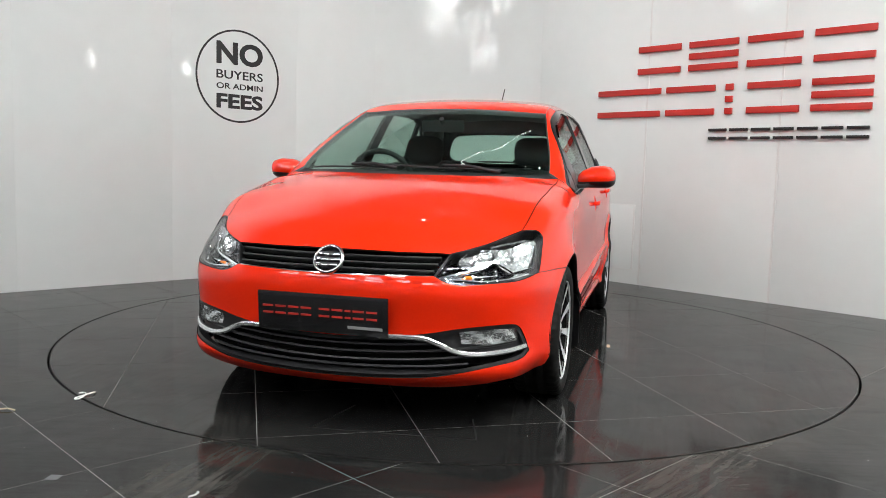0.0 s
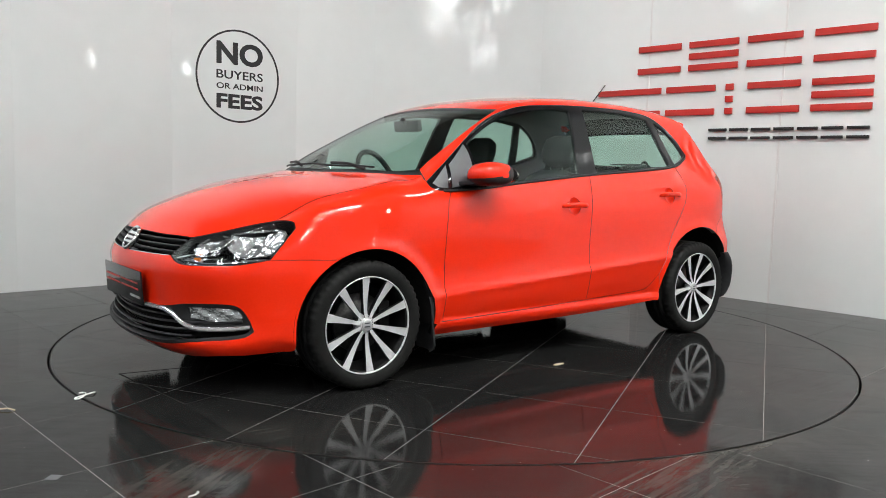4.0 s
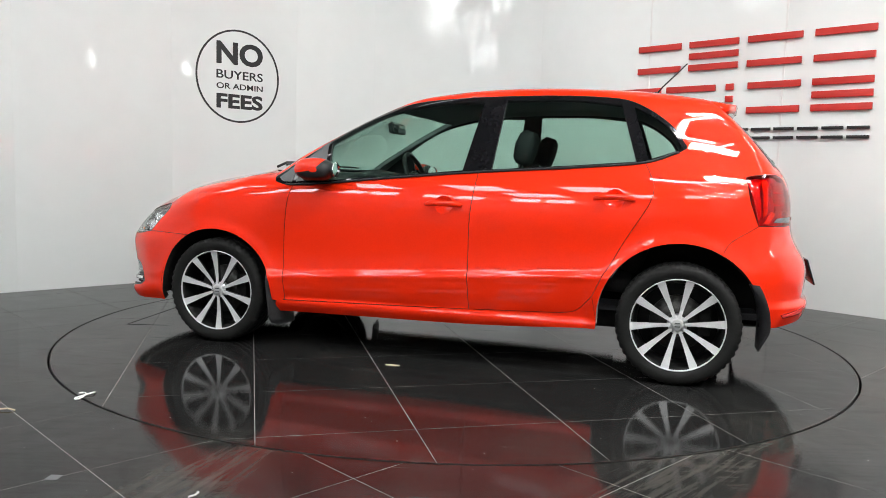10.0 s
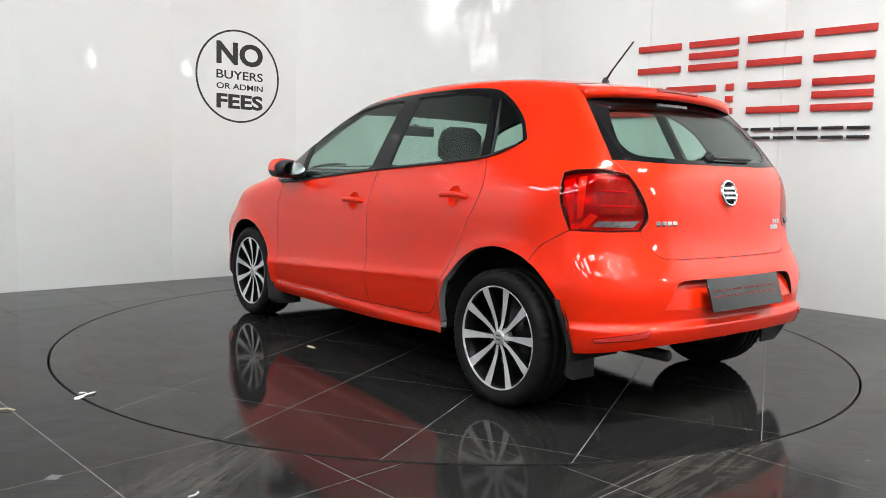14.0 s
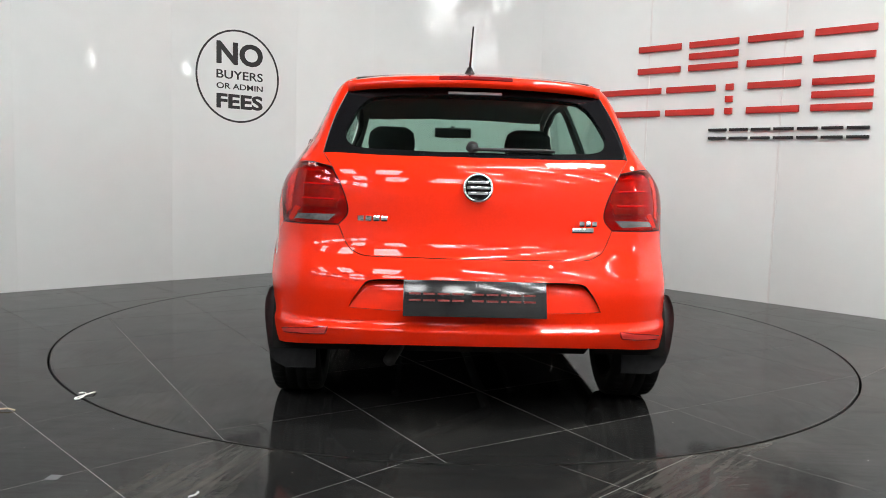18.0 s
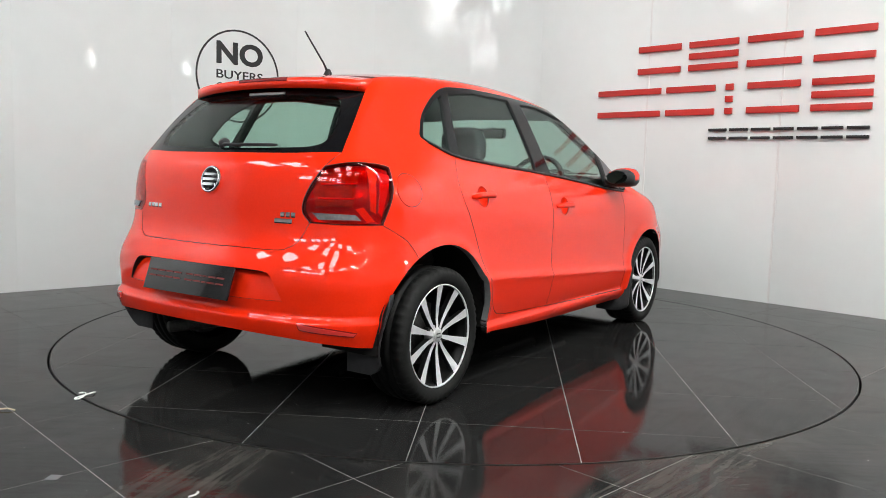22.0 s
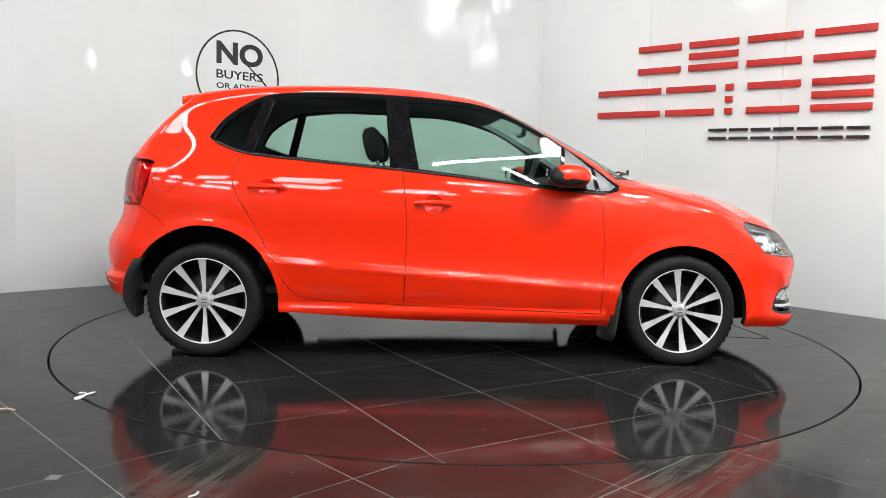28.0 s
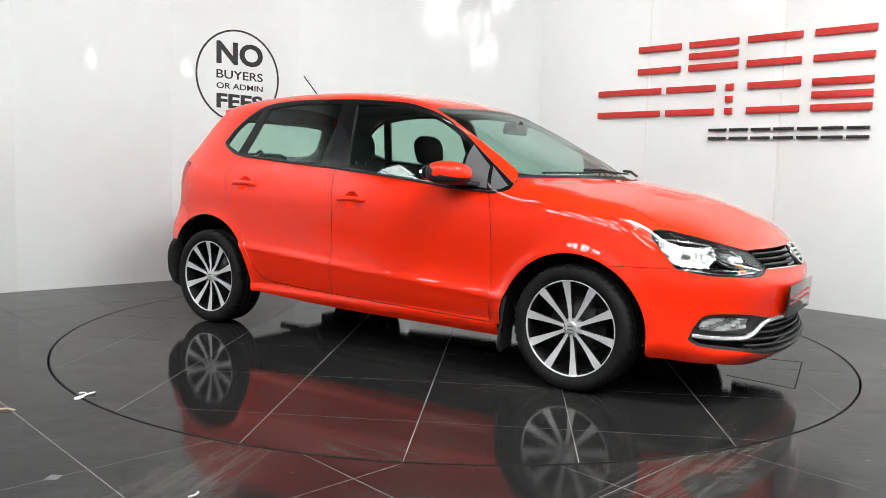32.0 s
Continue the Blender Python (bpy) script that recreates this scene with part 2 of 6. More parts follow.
def prism(bm, outline, lo, hi, m=None):
    """A plate with that flat outline, from height lo to hi along the local z."""
    m = m or Matrix()
    a = [bm.verts.new(m @ Vector((x, y, lo))) for x, y in outline]
    b = [bm.verts.new(m @ Vector((x, y, hi))) for x, y in outline]
    n = len(a)
    bm.faces.new(list(reversed(a)))
    bm.faces.new(b)
    for i in range(n):
        bm.faces.new((a[i], a[(i + 1) % n], b[(i + 1) % n], b[i]))


# ---- the room ----
DIR_L = Vector((-0.72464, -0.68913, 0))
DIR_R = Vector((0.71052, -0.70368, 0))
ROOM, HIGH, COVE = 10.5, 4.3, 1.17
FOOT_L, FOOT_R = Vector((-3.25709, 0.96396, 0)), Vector((1.49113, 2.55083, 0))
# where the two wall faces would meet
_k = (FOOT_R - FOOT_L).cross(DIR_R).z / DIR_L.cross(DIR_R).z
CORNER = FOOT_L + DIR_L * _k
IN_L, IN_R = Vector((-DIR_L.y, DIR_L.x, 0)), Vector((DIR_R.y, -DIR_R.x, 0))
IN_L = IN_L if IN_L.y < 0 else -IN_L
IN_R = IN_R if IN_R.y < 0 else -IN_R


def along(foot, d, s, z=0.0, off=0.0, inward=None):
    return foot + d * s + Vector((0, 0, z)) + (inward * off if inward else Vector())


def wall_plate(name, a, b, inward, z0, z1, mat, parent, thick=0.02, proud=0.0, bevel=0.002):
    """An upright panel between two points on the floor, its face on their line."""
    bm = bmesh.new()
    a, b = a + inward * proud, b + inward * proud
    vs = [bm.verts.new(p + Vector((0, 0, z))) for z in (z0, z1) for p in (a, b, b - inward * thick, a - inward * thick)]
    for f in ((3, 2, 1, 0), (4, 5, 6, 7), (0, 1, 5, 4), (1, 2, 6, 5), (2, 3, 7, 6), (3, 0, 4, 7)):
        bm.faces.new([vs[i] for i in f])
    bmesh.ops.recalc_face_normals(bm, faces=bm.faces)
    return part(name, bm, mat, parent, bevel=bevel)


def room():
    gap = 0.002
    for name, d, inward, foot, mark in (("wall_left", DIR_L, IN_L, FOOT_L, 0.0), ("wall_right", DIR_R, IN_R, FOOT_R, 0.27)):
        wall = thing(name, kind="structure", category="wall", label="glossy white panelled showroom wall with upright seams")
        start = (CORNER - foot).dot(d)
        end = start + ROOM
        first = start + COVE
        marks = [mark + 1.2 * k for k in range(-4, 9)]
        cuts = [first] + [s for s in marks if first + 0.3 < s < end] + [end]
        for a, b in zip(cuts, cuts[1:]):
            wall_plate("wall_panel", along(foot, d, a + gap), along(foot, d, b - gap), inward, 0, HIGH, WALL, wall)
        for s in cuts[1:-1]:
            strip = 0.008 if name == "wall_right" else 0.003
            wall_plate("seam_strip", along(foot, d, s - strip), along(foot, d, s + strip), inward, 0, HIGH, SEAM if name == "wall_right" else WALL, wall, 0.01, 0.003 if name == "wall_right" else 0.001, 0.001)
        # masonry behind the panels
        wall_plate("wall_core", along(foot, d, start - 0.3), along(foot, d, end), inward, 0, HIGH, BACK_WALL, wall, 0.15, -0.03, 0)
    # swept corner between the two walls
    a, b = CORNER + DIR_L * COVE, CORNER + DIR_R * COVE
    ang = DIR_L.angle(DIR_R)
    rad = COVE * math.tan(ang / 2)
    mid = a + IN_L * rad
    va, vb = a - mid, b - mid
    turn = math.atan2(vb.y, vb.x) - math.atan2(va.y, va.x)
    n = 48
    verts, faces, normals = [], [], []
    for i in range(n + 1):
        r = Matrix.Rotation(turn * i / n, 3, "Z") @ va
        for k, q in ((1.0, 0), (1.0, HIGH), (1 + 0.02 / rad, 0), (1 + 0.02 / rad, HIGH)):
            verts.append(mid + r * k + Vector((0, 0, q)))
    for i in range(n):
        s = 4 * i
        faces += [(s, s + 1, s + 5, s + 4), (s + 2, s + 6, s + 7, s + 3)]
    tagged(mesh_object("wall_corner", [tuple(v) for v in verts], faces, WALL), "smooth white wall panel sweeping round the corner", "wall", kind="structure")
    # the rest of the room, out of view
    far_l, far_r = CORNER + DIR_L * ROOM, CORNER + DIR_R * ROOM
    back = far_l + DIR_R * ROOM
    for name, p, q in (("wall_back", far_l, back), ("wall_side", back, far_r)):
        inward = (Vector((0, -1.5, 0)) - (p + q) / 2).normalized()
        u = (q - p).normalized()
        inward = (inward - u * inward.dot(u)).normalized()
        ob = wall_plate(name, p, q, inward, 0, HIGH, BACK_WALL, None, 0.15)
        tagged(ob, "plain grey wall closing the showroom", "wall", kind="structure")
    bm = bmesh.new()
    low = [bm.verts.new(p + Vector((0, 0, HIGH))) for p in (CORNER, far_l, back, far_r)]
    top = [bm.verts.new(p + Vector((0, 0, HIGH + 0.15))) for p in (CORNER, far_l, back, far_r)]
    bm.faces.new(low)
    bm.faces.new(list(reversed(top)))
    for i in range(4):
        bm.faces.new((low[i], low[(i + 1) % 4], top[(i + 1) % 4], top[i]))
    bmesh.ops.recalc_face_normals(bm, faces=bm.faces)
    tagged(part("ceiling", bm, CEILING, None), "plain grey showroom ceiling", "ceiling", kind="structure")
    # flush hatch in the wall
    hatch = thing("wall_hatch", kind="structure", category="hatch", label="flush white service hatch set in the wall")
    for s0, s1, z0, z1 in ((-0.55, 0.195, 0.131, 0.136), (0.186, 0.200, 0.131, 0.73), (-0.55, 0.195, 0.725, 0.73)):
        wall_plate("hatch_frame", along(FOOT_R, DIR_R, s0), along(FOOT_R, DIR_R, s1), IN_R, z0, z1, SEAM, hatch, 0.006, 0.006, 0.001)
    wall_plate("hatch_door", along(FOOT_R, DIR_R, -0.55), along(FOOT_R, DIR_R, 0.186), IN_R, 0.137, 0.724, WALL, hatch, 0.004, 0.004, 0.001)


room()


# ---- ceiling lights ----
def ceiling_lights():
    def lamp(x, y, sx, sy, rz=0.0, glow=None):
        z = HIGH - 0.075
        t = thing("ceiling_light", pose(x, y, z, rz=rz), label="out-of-view white ceiling light with a glowing diffuser", category="light", group="ceiling lights")
        bm = bmesh.new()
        box(bm, (sx + 0.04, sy + 0.04, 0.06), pose(0, 0, 0.04))
        part("housing", bm, BACK_WALL, t, bevel=0.004)
        bm = bmesh.new()
        box(bm, (sx, sy, 0.012), pose(0, 0, 0.003))
        part("diffuser", bm, glow or LAMP, t, bevel=0.003)
        return t

    # the broad panel over the front of the turntable, a strip beside it, and a twin fitting
    lamp(1.93, -2.70, 1.25, 0.28, 21)
    lamp(1.05, -3.30, 1.9, 0.05, 17)
    lamp(4.00, -1.78, 0.46, 0.09, -56)
    lamp(4.21, -1.65, 0.46, 0.09, -56)
    for row in range(-2, 6):
        for k in range(-4, 10):
            x, y = -2.6 + 1.12 * k - 0.66 * row, -2.7 - 0.72 * k - 1.02 * row
            if x > 0.5 and y < -2.75 and abs(x) + abs(y + 3.3) < 6.6:
                lamp(x, y, 0.95, 0.038, -33)
    # rows of fill light near the panelled walls, added unseen to brighten them
    for d, inward, turn, off, glow in ((DIR_L, IN_L, 43.6, 2.3, WALL_FILL_LEFT), (DIR_R, IN_R, -44.7, 1.7, WALL_FILL)):
        for s in (1.5, 3.3, 5.1, 6.9):
            p = CORNER + d * s + inward * off
            t = lamp(p.x, p.y, 1.5, 0.12, turn, glow)
            # board added to keep this fill light off the car
            bm = bmesh.new()
            box(bm, (1.62, 0.012, 0.40), pose(0, 0.10 if (Matrix.Rotation(radians(turn), 3, "Z") @ Vector((0, 1, 0))).dot(Vector((inward.x, inward.y, 0))) > 0 else -0.10, -0.12))
            part("shade", bm, CEILING, t, "unseen grey board keeping fill light off the car")
    # translucent roof sheets over the side of the hall without tubes
    for x, y in ((-2.55, -5.2), (-1.2, -5.35), (0.1, -7.25), (-1.25, -7.2), (-2.6, -6.95), (-4.1, -5.0), (-4.15, -2.75), (-5.0, -1.95)):
        t = thing("skylight", pose(x, y, HIGH - 0.02, rz=-12), label="translucent roof sheet glowing with daylight", category="skylight", group="skylights")
        for k in (-0.31, 0.31):
            bm = bmesh.new()
            box(bm, (0.66, 0.56, 0.02), pose(0, k, 0))
            part("pane", bm, SOFT, t, bevel=0.003)
        for dx, dy, sx, sy in ((-0.35, 0, 0.04, 1.26), (0.35, 0, 0.04, 1.26), (0, 0, 0.66, 0.05), (0, -0.62, 0.66, 0.04), (0, 0.62, 0.66, 0.04)):
            bm = bmesh.new()
            box(bm, (sx, sy, 0.035), pose(dx, dy, 0))
            part("frame", bm, BACK_WALL, t, bevel=0.003)
    # paired glowing panes added on the wall, standing in for roof sheets farther off
    far_l = CORNER + DIR_L * ROOM
    for q in (2.8, 4.1, 5.4, 6.7):
        p = far_l + DIR_R * q - IN_L * 0.02
        t = thing("far_sheet_pair", Matrix.Translation((p.x, p.y, 3.8)) @ Matrix.Rotation(math.atan2(DIR_R.y, DIR_R.x), 4, "Z"), label="pair of glowing panes standing in for far roof sheets", category="window", group="high windows")
        bm = bmesh.new()
        box(bm, (1.0, 0.03, 0.62))
        part("frame", bm, BACK_WALL, t, bevel=0.004)
        for dx in (-0.24, 0.24):
            bm = bmesh.new()
            box(bm, (0.40, 0.05, 0.50), pose(dx, 0, 0))
            part("pane", bm, SOFT, t, bevel=0.003)
    # unseen tube on an invented stand, for a far light's streak on the wall
    stand_in_lamp = thing("stand_in_lamp", pose(5.0, -2.94, 0), label="unseen upright tube standing in for a far-off light", category="light")
    bm = bmesh.new()
    tube(bm, [(0, 0, 0.0), (0, 0, 2.2)], 0.012, 8)
    part("stand", bm, BACK_WALL, stand_in_lamp)
    bm = bmesh.new()
    lathe(bm, [(0.0005, 0.0), (0.16, 0.0), (0.16, 0.012), (0.0005, 0.02)], 24, "z")
    part("foot", bm, BACK_WALL, stand_in_lamp)
    bm = bmesh.new()
    tube(bm, [(0, 0, 2.2), (0, 0, 2.62)], 0.03, 12)
    part("tube", bm, LAMP, stand_in_lamp, smooth=True)


ceiling_lights()


# ---- floor and turntable ----
TABLE_R = 2.2479
RIM = [(math.cos(2 * math.pi * k / 180), math.sin(2 * math.pi * k / 180)) for k in range(180)]


def clip(poly, px, py, nx, ny):
    """The part of a flat polygon on the side of a line to which (nx, ny) points."""
    out = []
    for i, a in enumerate(poly):
        b = poly[(i + 1) % len(poly)]
        da, db = (a[0] - px) * nx + (a[1] - py) * ny, (b[0] - px) * nx + (b[1] - py) * ny
        if da >= 0:
            out.append(a)
        if (da > 0 > db) or (da < 0 < db):
            k = da / (da - db)
            out.append((a[0] + (b[0] - a[0]) * k, a[1] + (b[1] - a[1]) * k))
    return out


def inside_disc(poly, r):
    for k, (cx, cy) in enumerate(RIM):
        if poly:
            poly = clip(poly, cx * r, cy * r, -cx, -cy)
    return poly


def outside_disc(poly, r):
    done = []
    for cx, cy in RIM:
        if len(poly) < 3:
            break
        piece = clip(poly, cx * r, cy * r, cx, cy)
        if len(piece) > 2:
            done.append(piece)
        poly = clip(poly, cx * r, cy * r, -cx, -cy)
    return done


def tile_bm(polys, thick=0.008):
    bm = bmesh.new()
    for p in polys:
        prism(bm, p, -thick, 0.0)
    bmesh.ops.remove_doubles(bm, verts=bm.verts, dist=0.0002)
    return bm


def tile_square(i, j, pitch, o, ang, joint=0.0034):
    """The corners of tile i, j of a grid with that origin and turn."""
    c, s = math.cos(ang), math.sin(ang)
    h = joint / 2
    pts = [(i * pitch + h, j * pitch + h), ((i + 1) * pitch - h, j * pitch + h), ((i + 1) * pitch - h, (j + 1) * pitch - h), (i * pitch + h, (j + 1) * pitch - h)]
    return [(o[0] + c * x - s * y, o[1] + s * x + c * y) for x, y in pts]


def floors():
    floor = thing("floor", kind="structure", category="floor", label="dark polished stoneware tiled floor laid diagonally with pale joints")
    bm = bmesh.new()
    span = 7.6
    ring_in, ring_out = TABLE_R + 0.004, span
    # joint bed around the turntable pit
    inner = [bm.verts.new((c * ring_in, s * ring_in, -0.0006)) for c, s in RIM]
    pit = [bm.verts.new((c * ring_in, s * ring_in, -0.12)) for c, s in RIM]
    outer = [bm.verts.new((c * 11, s * 11 - 1.0, -0.0006)) for c, s in RIM]
    n = len(RIM)
    for k in range(n):
        j = (k + 1) % n
        bm.faces.new((inner[k], outer[k], outer[j], inner[j]))
        bm.faces.new((pit[k], inner[k], inner[j], pit[j])).material_index = 1
    bm.faces.new(pit).material_index = 1
    part("joint_bed", bm, [GREY_GROUT, DARK], floor)
    # grid lines: across (1, 1) at -0.698 - 0.603 k, across (-1, 1) at -0.27 - 0.606 k
    ang, pitch = math.radians(45), 0.605
    c = math.sqrt(0.5)
    u0, v0 = -0.698, -0.27
    o = (c * u0 - c * v0, c * u0 + c * v0)
    rest = []
    for i in range(-14, 14):
        for j in range(-14, 14):
            sq = tile_square(i, j, pitch, o, ang)
            cx, cy = sum(p[0] for p in sq) / 4, sum(p[1] for p in sq) / 4
            to_l = (Vector((cx, cy, 0)) - CORNER).dot(IN_L)
            to_r = (Vector((cx, cy, 0)) - CORNER).dot(IN_R)
            if to_l < -0.5 or to_r < -0.5 or to_l > ROOM + .4 or to_r > ROOM + .4:
                continue
            d = math.hypot(cx, cy)
            if d < TABLE_R - 0.45:
                continue
            polys = outside_disc(sq, ring_in) if d < TABLE_R + 0.5 else [sq]
            if not polys:
                continue
            if d < 4.0 and cy > -4.2:
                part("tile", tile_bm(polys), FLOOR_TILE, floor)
            else:
                rest += polys
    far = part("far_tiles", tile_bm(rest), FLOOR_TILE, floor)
    far["kind"] = "stuff"
    return floor


floors()


def build_turntable():
    t = thing("turntable", label="round rotating floor disc tiled in dark polished stoneware", category="turntable")
    bm = bmesh.new()
    r = TABLE_R - 0.007
    lathe(bm, [(0.001, -0.0006), (r - 0.004, -0.0006), (r - 0.004, -0.06), (0.001, -0.06)], 180, "z")
    part("disc", bm, GREY_GROUT, t)
    bm = bmesh.new()
    lathe(bm, [(r - 0.005, -0.05), (r - 0.005, 0.0), (r, 0.0), (r, -0.05), (r - 0.005, -0.05)], 180, "z")
    part("edge_ring", bm, STEEL, t)
    for i in range(-5, 5):
        for j in range(-5, 5):
            poly = inside_disc(tile_square(i, j, 0.60, (0, 0), math.radians(29.4)), r - 0.006)
            if len(poly) > 2:
                part("tile", tile_bm([poly]), TILE, t)
    return t


turntable = build_turntable()


# ---- signs ----
def lettering(name, text, size, width, m, mat, parent, label):
    """Raised letters set in the built-in font, fitted to a width."""
    cu = bpy.data.curves.new(name, "FONT")
    cu.body, cu.size, cu.extrude, cu.resolution_u = text, size, 0.002, 4
    cu.offset = 0.035 * size if len(text) < 5 else 0.012 * size
    ob = new(name, cu)
    bpy.context.view_layer.update()
    me = bpy.data.meshes.new_from_object(ob.evaluated_get(bpy.context.evaluated_depsgraph_get()))
    bpy.data.objects.remove(ob)
    co = np.array([v.co[:] for v in me.vertices])
    lo, hi = co.min(0), co.max(0)
    k = np.array([width / (hi[0] - lo[0]), size / (hi[1] - lo[1]), 1.0])
    for v, c in zip(me.vertices, (co - [lo[0], lo[1], 0]) * k):
        v.co = c
    me.materials.append(mat)
    ob = new(name, me)
    ob.parent = parent
    ob.matrix_basis = m
    if label:
        ob["label"] = label
    return ob


def on_wall(foot, d, inward, s, z, off):
    """A pose on a wall face: x to the right as seen from the room, y up, z out of the wall."""
    p = along(foot, d, s, z, off, inward)
    right = Vector((0, 0, 1)).cross(inward)
    m = Matrix((right, Vector((0, 0, 1)), inward)).transposed().to_4x4()
    m.translation = p
    return m


def signs():
    d = -DIR_L
    sign = thing("round_wall_sign", label="round black lettered notice fixed to the white wall", category="sign")
    bm = bmesh.new()
    m = on_wall(FOOT_L, d, IN_L, 1.807, 1.765, 0.0)
    lathe(bm, [(0.386, 0.0005), (0.386, 0.004), (0.402, 0.004), (0.402, 0.0005), (0.386, 0.0005)], 96, "z", m=m)
    part("ring", bm, INK_BLACK, sign)
    for text, z, h in (("NO", 1.861, 0.196), ("BUYERS", 1.738, 0.074), ("OR ADMIN", 1.650, 0.051), ("FEES", 1.482, 0.128)):
        lettering("lettering", text, h, 0.448, on_wall(FOOT_L, d, IN_L, 1.597, z, 0.001), INK_BLACK, sign, "black lettering")
    # dealer's name: plain strokes of its size, not letters
    big = thing("wall_sign", label="raised red and black bars of a sign on a white wall", category="sign")

    def bar(s0, s1, z0, z1, mat, parent):
        bm = bmesh.new()
        box(bm, (s1 - s0, z1 - z0, 0.02), on_wall(FOOT_R, DIR_R, IN_R, (s0 + s1) / 2, (z0 + z1) / 2, 0.018))
        part("bar", bm, mat, parent, bevel=0.002)

    for slots, top, low in ((((0.17, 0.584, 2), (0.663, 1.098, 3), (1.178, 1.61, 2), (1.702, 2.137, 2)), 2.137, 1.893),
                            (((-0.24, 0.41, 2), (0.466, 0.917, 2), (1.01, 1.075, 3), (1.196, 1.615, 2), (1.704, 2.14, 3)), 1.768, 1.52)):
        for s0, s1, count in slots:
            for k in range(count):
                z = top - 0.052 - k * (top - low - 0.052) / (count - 1)
                bar(s0, s1, z, z + 0.052, INK_RED, big)
    for k in range(7):
        s0 = 0.881 + k * 0.183
        for z in (1.313, 1.382):
            bar(s0, s0 + 0.155, z, z + 0.022, INK_BLACK, big)


signs()


# ---- body surface ----
def cubic(*pts):
    """Natural cubic spline through (x, y) pairs, straight beyond its ends."""
    p = np.array(sorted(pts), float)
    x, y, n = p[:, 0], p[:, 1], len(p)
    h = np.diff(x)
    a = np.eye(n)
    b = np.zeros(n)
    for i in range(1, n - 1):
        a[i, i - 1:i + 2] = h[i - 1], 2 * (h[i - 1] + h[i]), h[i]
        b[i] = 6 * ((y[i + 1] - y[i]) / h[i] - (y[i] - y[i - 1]) / h[i - 1])
    m = np.linalg.solve(a, b)

    def f(t):
        t = np.asarray(t, float)
        i = np.clip(np.searchsorted(x, t) - 1, 0, n - 2)
        c = np.clip(t, x[0], x[-1])
        u, v, w = x[i + 1] - c, c - x[i], h[i]
        s = (m[i] * u ** 3 + m[i + 1] * v ** 3) / (6 * w) + (y[i] / w - m[i] * w / 6) * u + (y[i + 1] / w - m[i + 1] * w / 6) * v
        d0 = (y[1] - y[0]) / h[0] - h[0] * m[1] / 6
        d1 = (y[-1] - y[-2]) / h[-1] + h[-1] * m[-2] / 6
        return s + np.where(t < x[0], (t - x[0]) * d0, 0) + np.where(t > x[-1], (t - x[-1]) * d1, 0)
    return f


def step(a, b, t):
    t = np.clip((t - a) / (b - a), 0, 1)
    return t * t * t * (t * (6 * t - 15) + 10)


def smax(a, b, k):
    h = np.maximum(k - np.abs(a - b), 0) / k
    return np.maximum(a, b) + h * h * h * k / 6


crest = cubic((-2.0, 1.2), (-1.6, 1.345), (-1.45, 1.378), (-1.3, 1.403), (-1.1, 1.43), (-.8, 1.45), (-.5, 1.456), (-.2, 1.446),
              (.05, 1.42), (.25, 1.378), (.4, 1.325), (.6, 1.235), (.8, 1.135), (.95, 1.055), (1.03, 1.010), (1.12, .977), (1.25, .954),
              (1.4, .928), (1.55, .896), (1.7, .852), (1.82, .805), (1.9, .763), (1.96, .712), (2.02, .65))
tumble = cubic((.16, .09), (.22, .05), (.28, .026), (.34, .012), (.40, .0055), (.430, .0025), (.449, .0), (.470, .0100), (.50, .0175), (.53, .0205), (.58, .0215), (.65, .0198), (.71, .0180), (.76, .0175), (.80, .0186), (.83, .0227), (.86, .0285),
               (.89, .0360), (.92, .0455), (.95, .0570), (1.0, .0770), (1.1, .1190), (1.25, .1860), (1.37, .2420), (1.46, .29), (1.6, .385))
plan = cubic((-1.7, .775), (-1.55, .812), (-1.4, .832), (-1.2, .84), (-.8, .838), (-.2, .834), (.6, .832), (1.0, .834), (1.25, .837), (1.5, .820), (1.7, .780), (1.9, .72))
pinch = cubic((-1.6, .082), (-1.2, .030), (-.8, .006), (0, 0), (.4, 0), (.9, .02), (1.1, .03))
droop = cubic((-1.6, .03), (-1.2, .02), (-.4, 0), (.4, -.005), (.8, -.02), (1.1, -.05), (1.4, -.09), (1.75, -.14))
corner = cubic((-1.5, .10), (-.6, .14), (0, .14), (.3, .10), (.7, .08), (1.0, .10), (1.4, .115), (1.8, .15))
nose = cubic((.16, 1.97), (.20, 2.03), (.245, 2.06), (.30, 2.04), (.36, 2.03), (.42, 2.035), (.5, 2.048), (.56, 2.05), (.62, 2.032), (.68, 2.002), (.74, 1.955), (.80, 1.89), (.9, 1.74))
nose_plan = cubic((-.2, .011), (0, 0), (.2, .011), (.4, .048), (.55, .107), (.65, .178), (.72, .268), (.78, .405), (.83, .64))
tail = cubic((.16, -1.716), (.22, -1.796), (.28, -1.836), (.36, -1.873), (.384, -1.879), (.395, -1.8795), (.413, -1.862), (.435, -1.8585), (.47, -1.862), (.52, -1.866), (.60, -1.851), (.66, -1.816), (.71, -1.793), (.85, -1.775), (.95, -1.758), (1.0, -1.738),
             (1.05, -1.703), (1.2, -1.574), (1.33, -1.436), (1.45, -1.306))
tail_plan = cubic((-.2, .005), (0, 0), (.2, .005), (.4, .024), (.55, .055), (.65, .098), (.72, .157), (.78, .25), (.83, .40))
WHEELS = ((1.235, .285, .352), (-1.235, .300, .380))


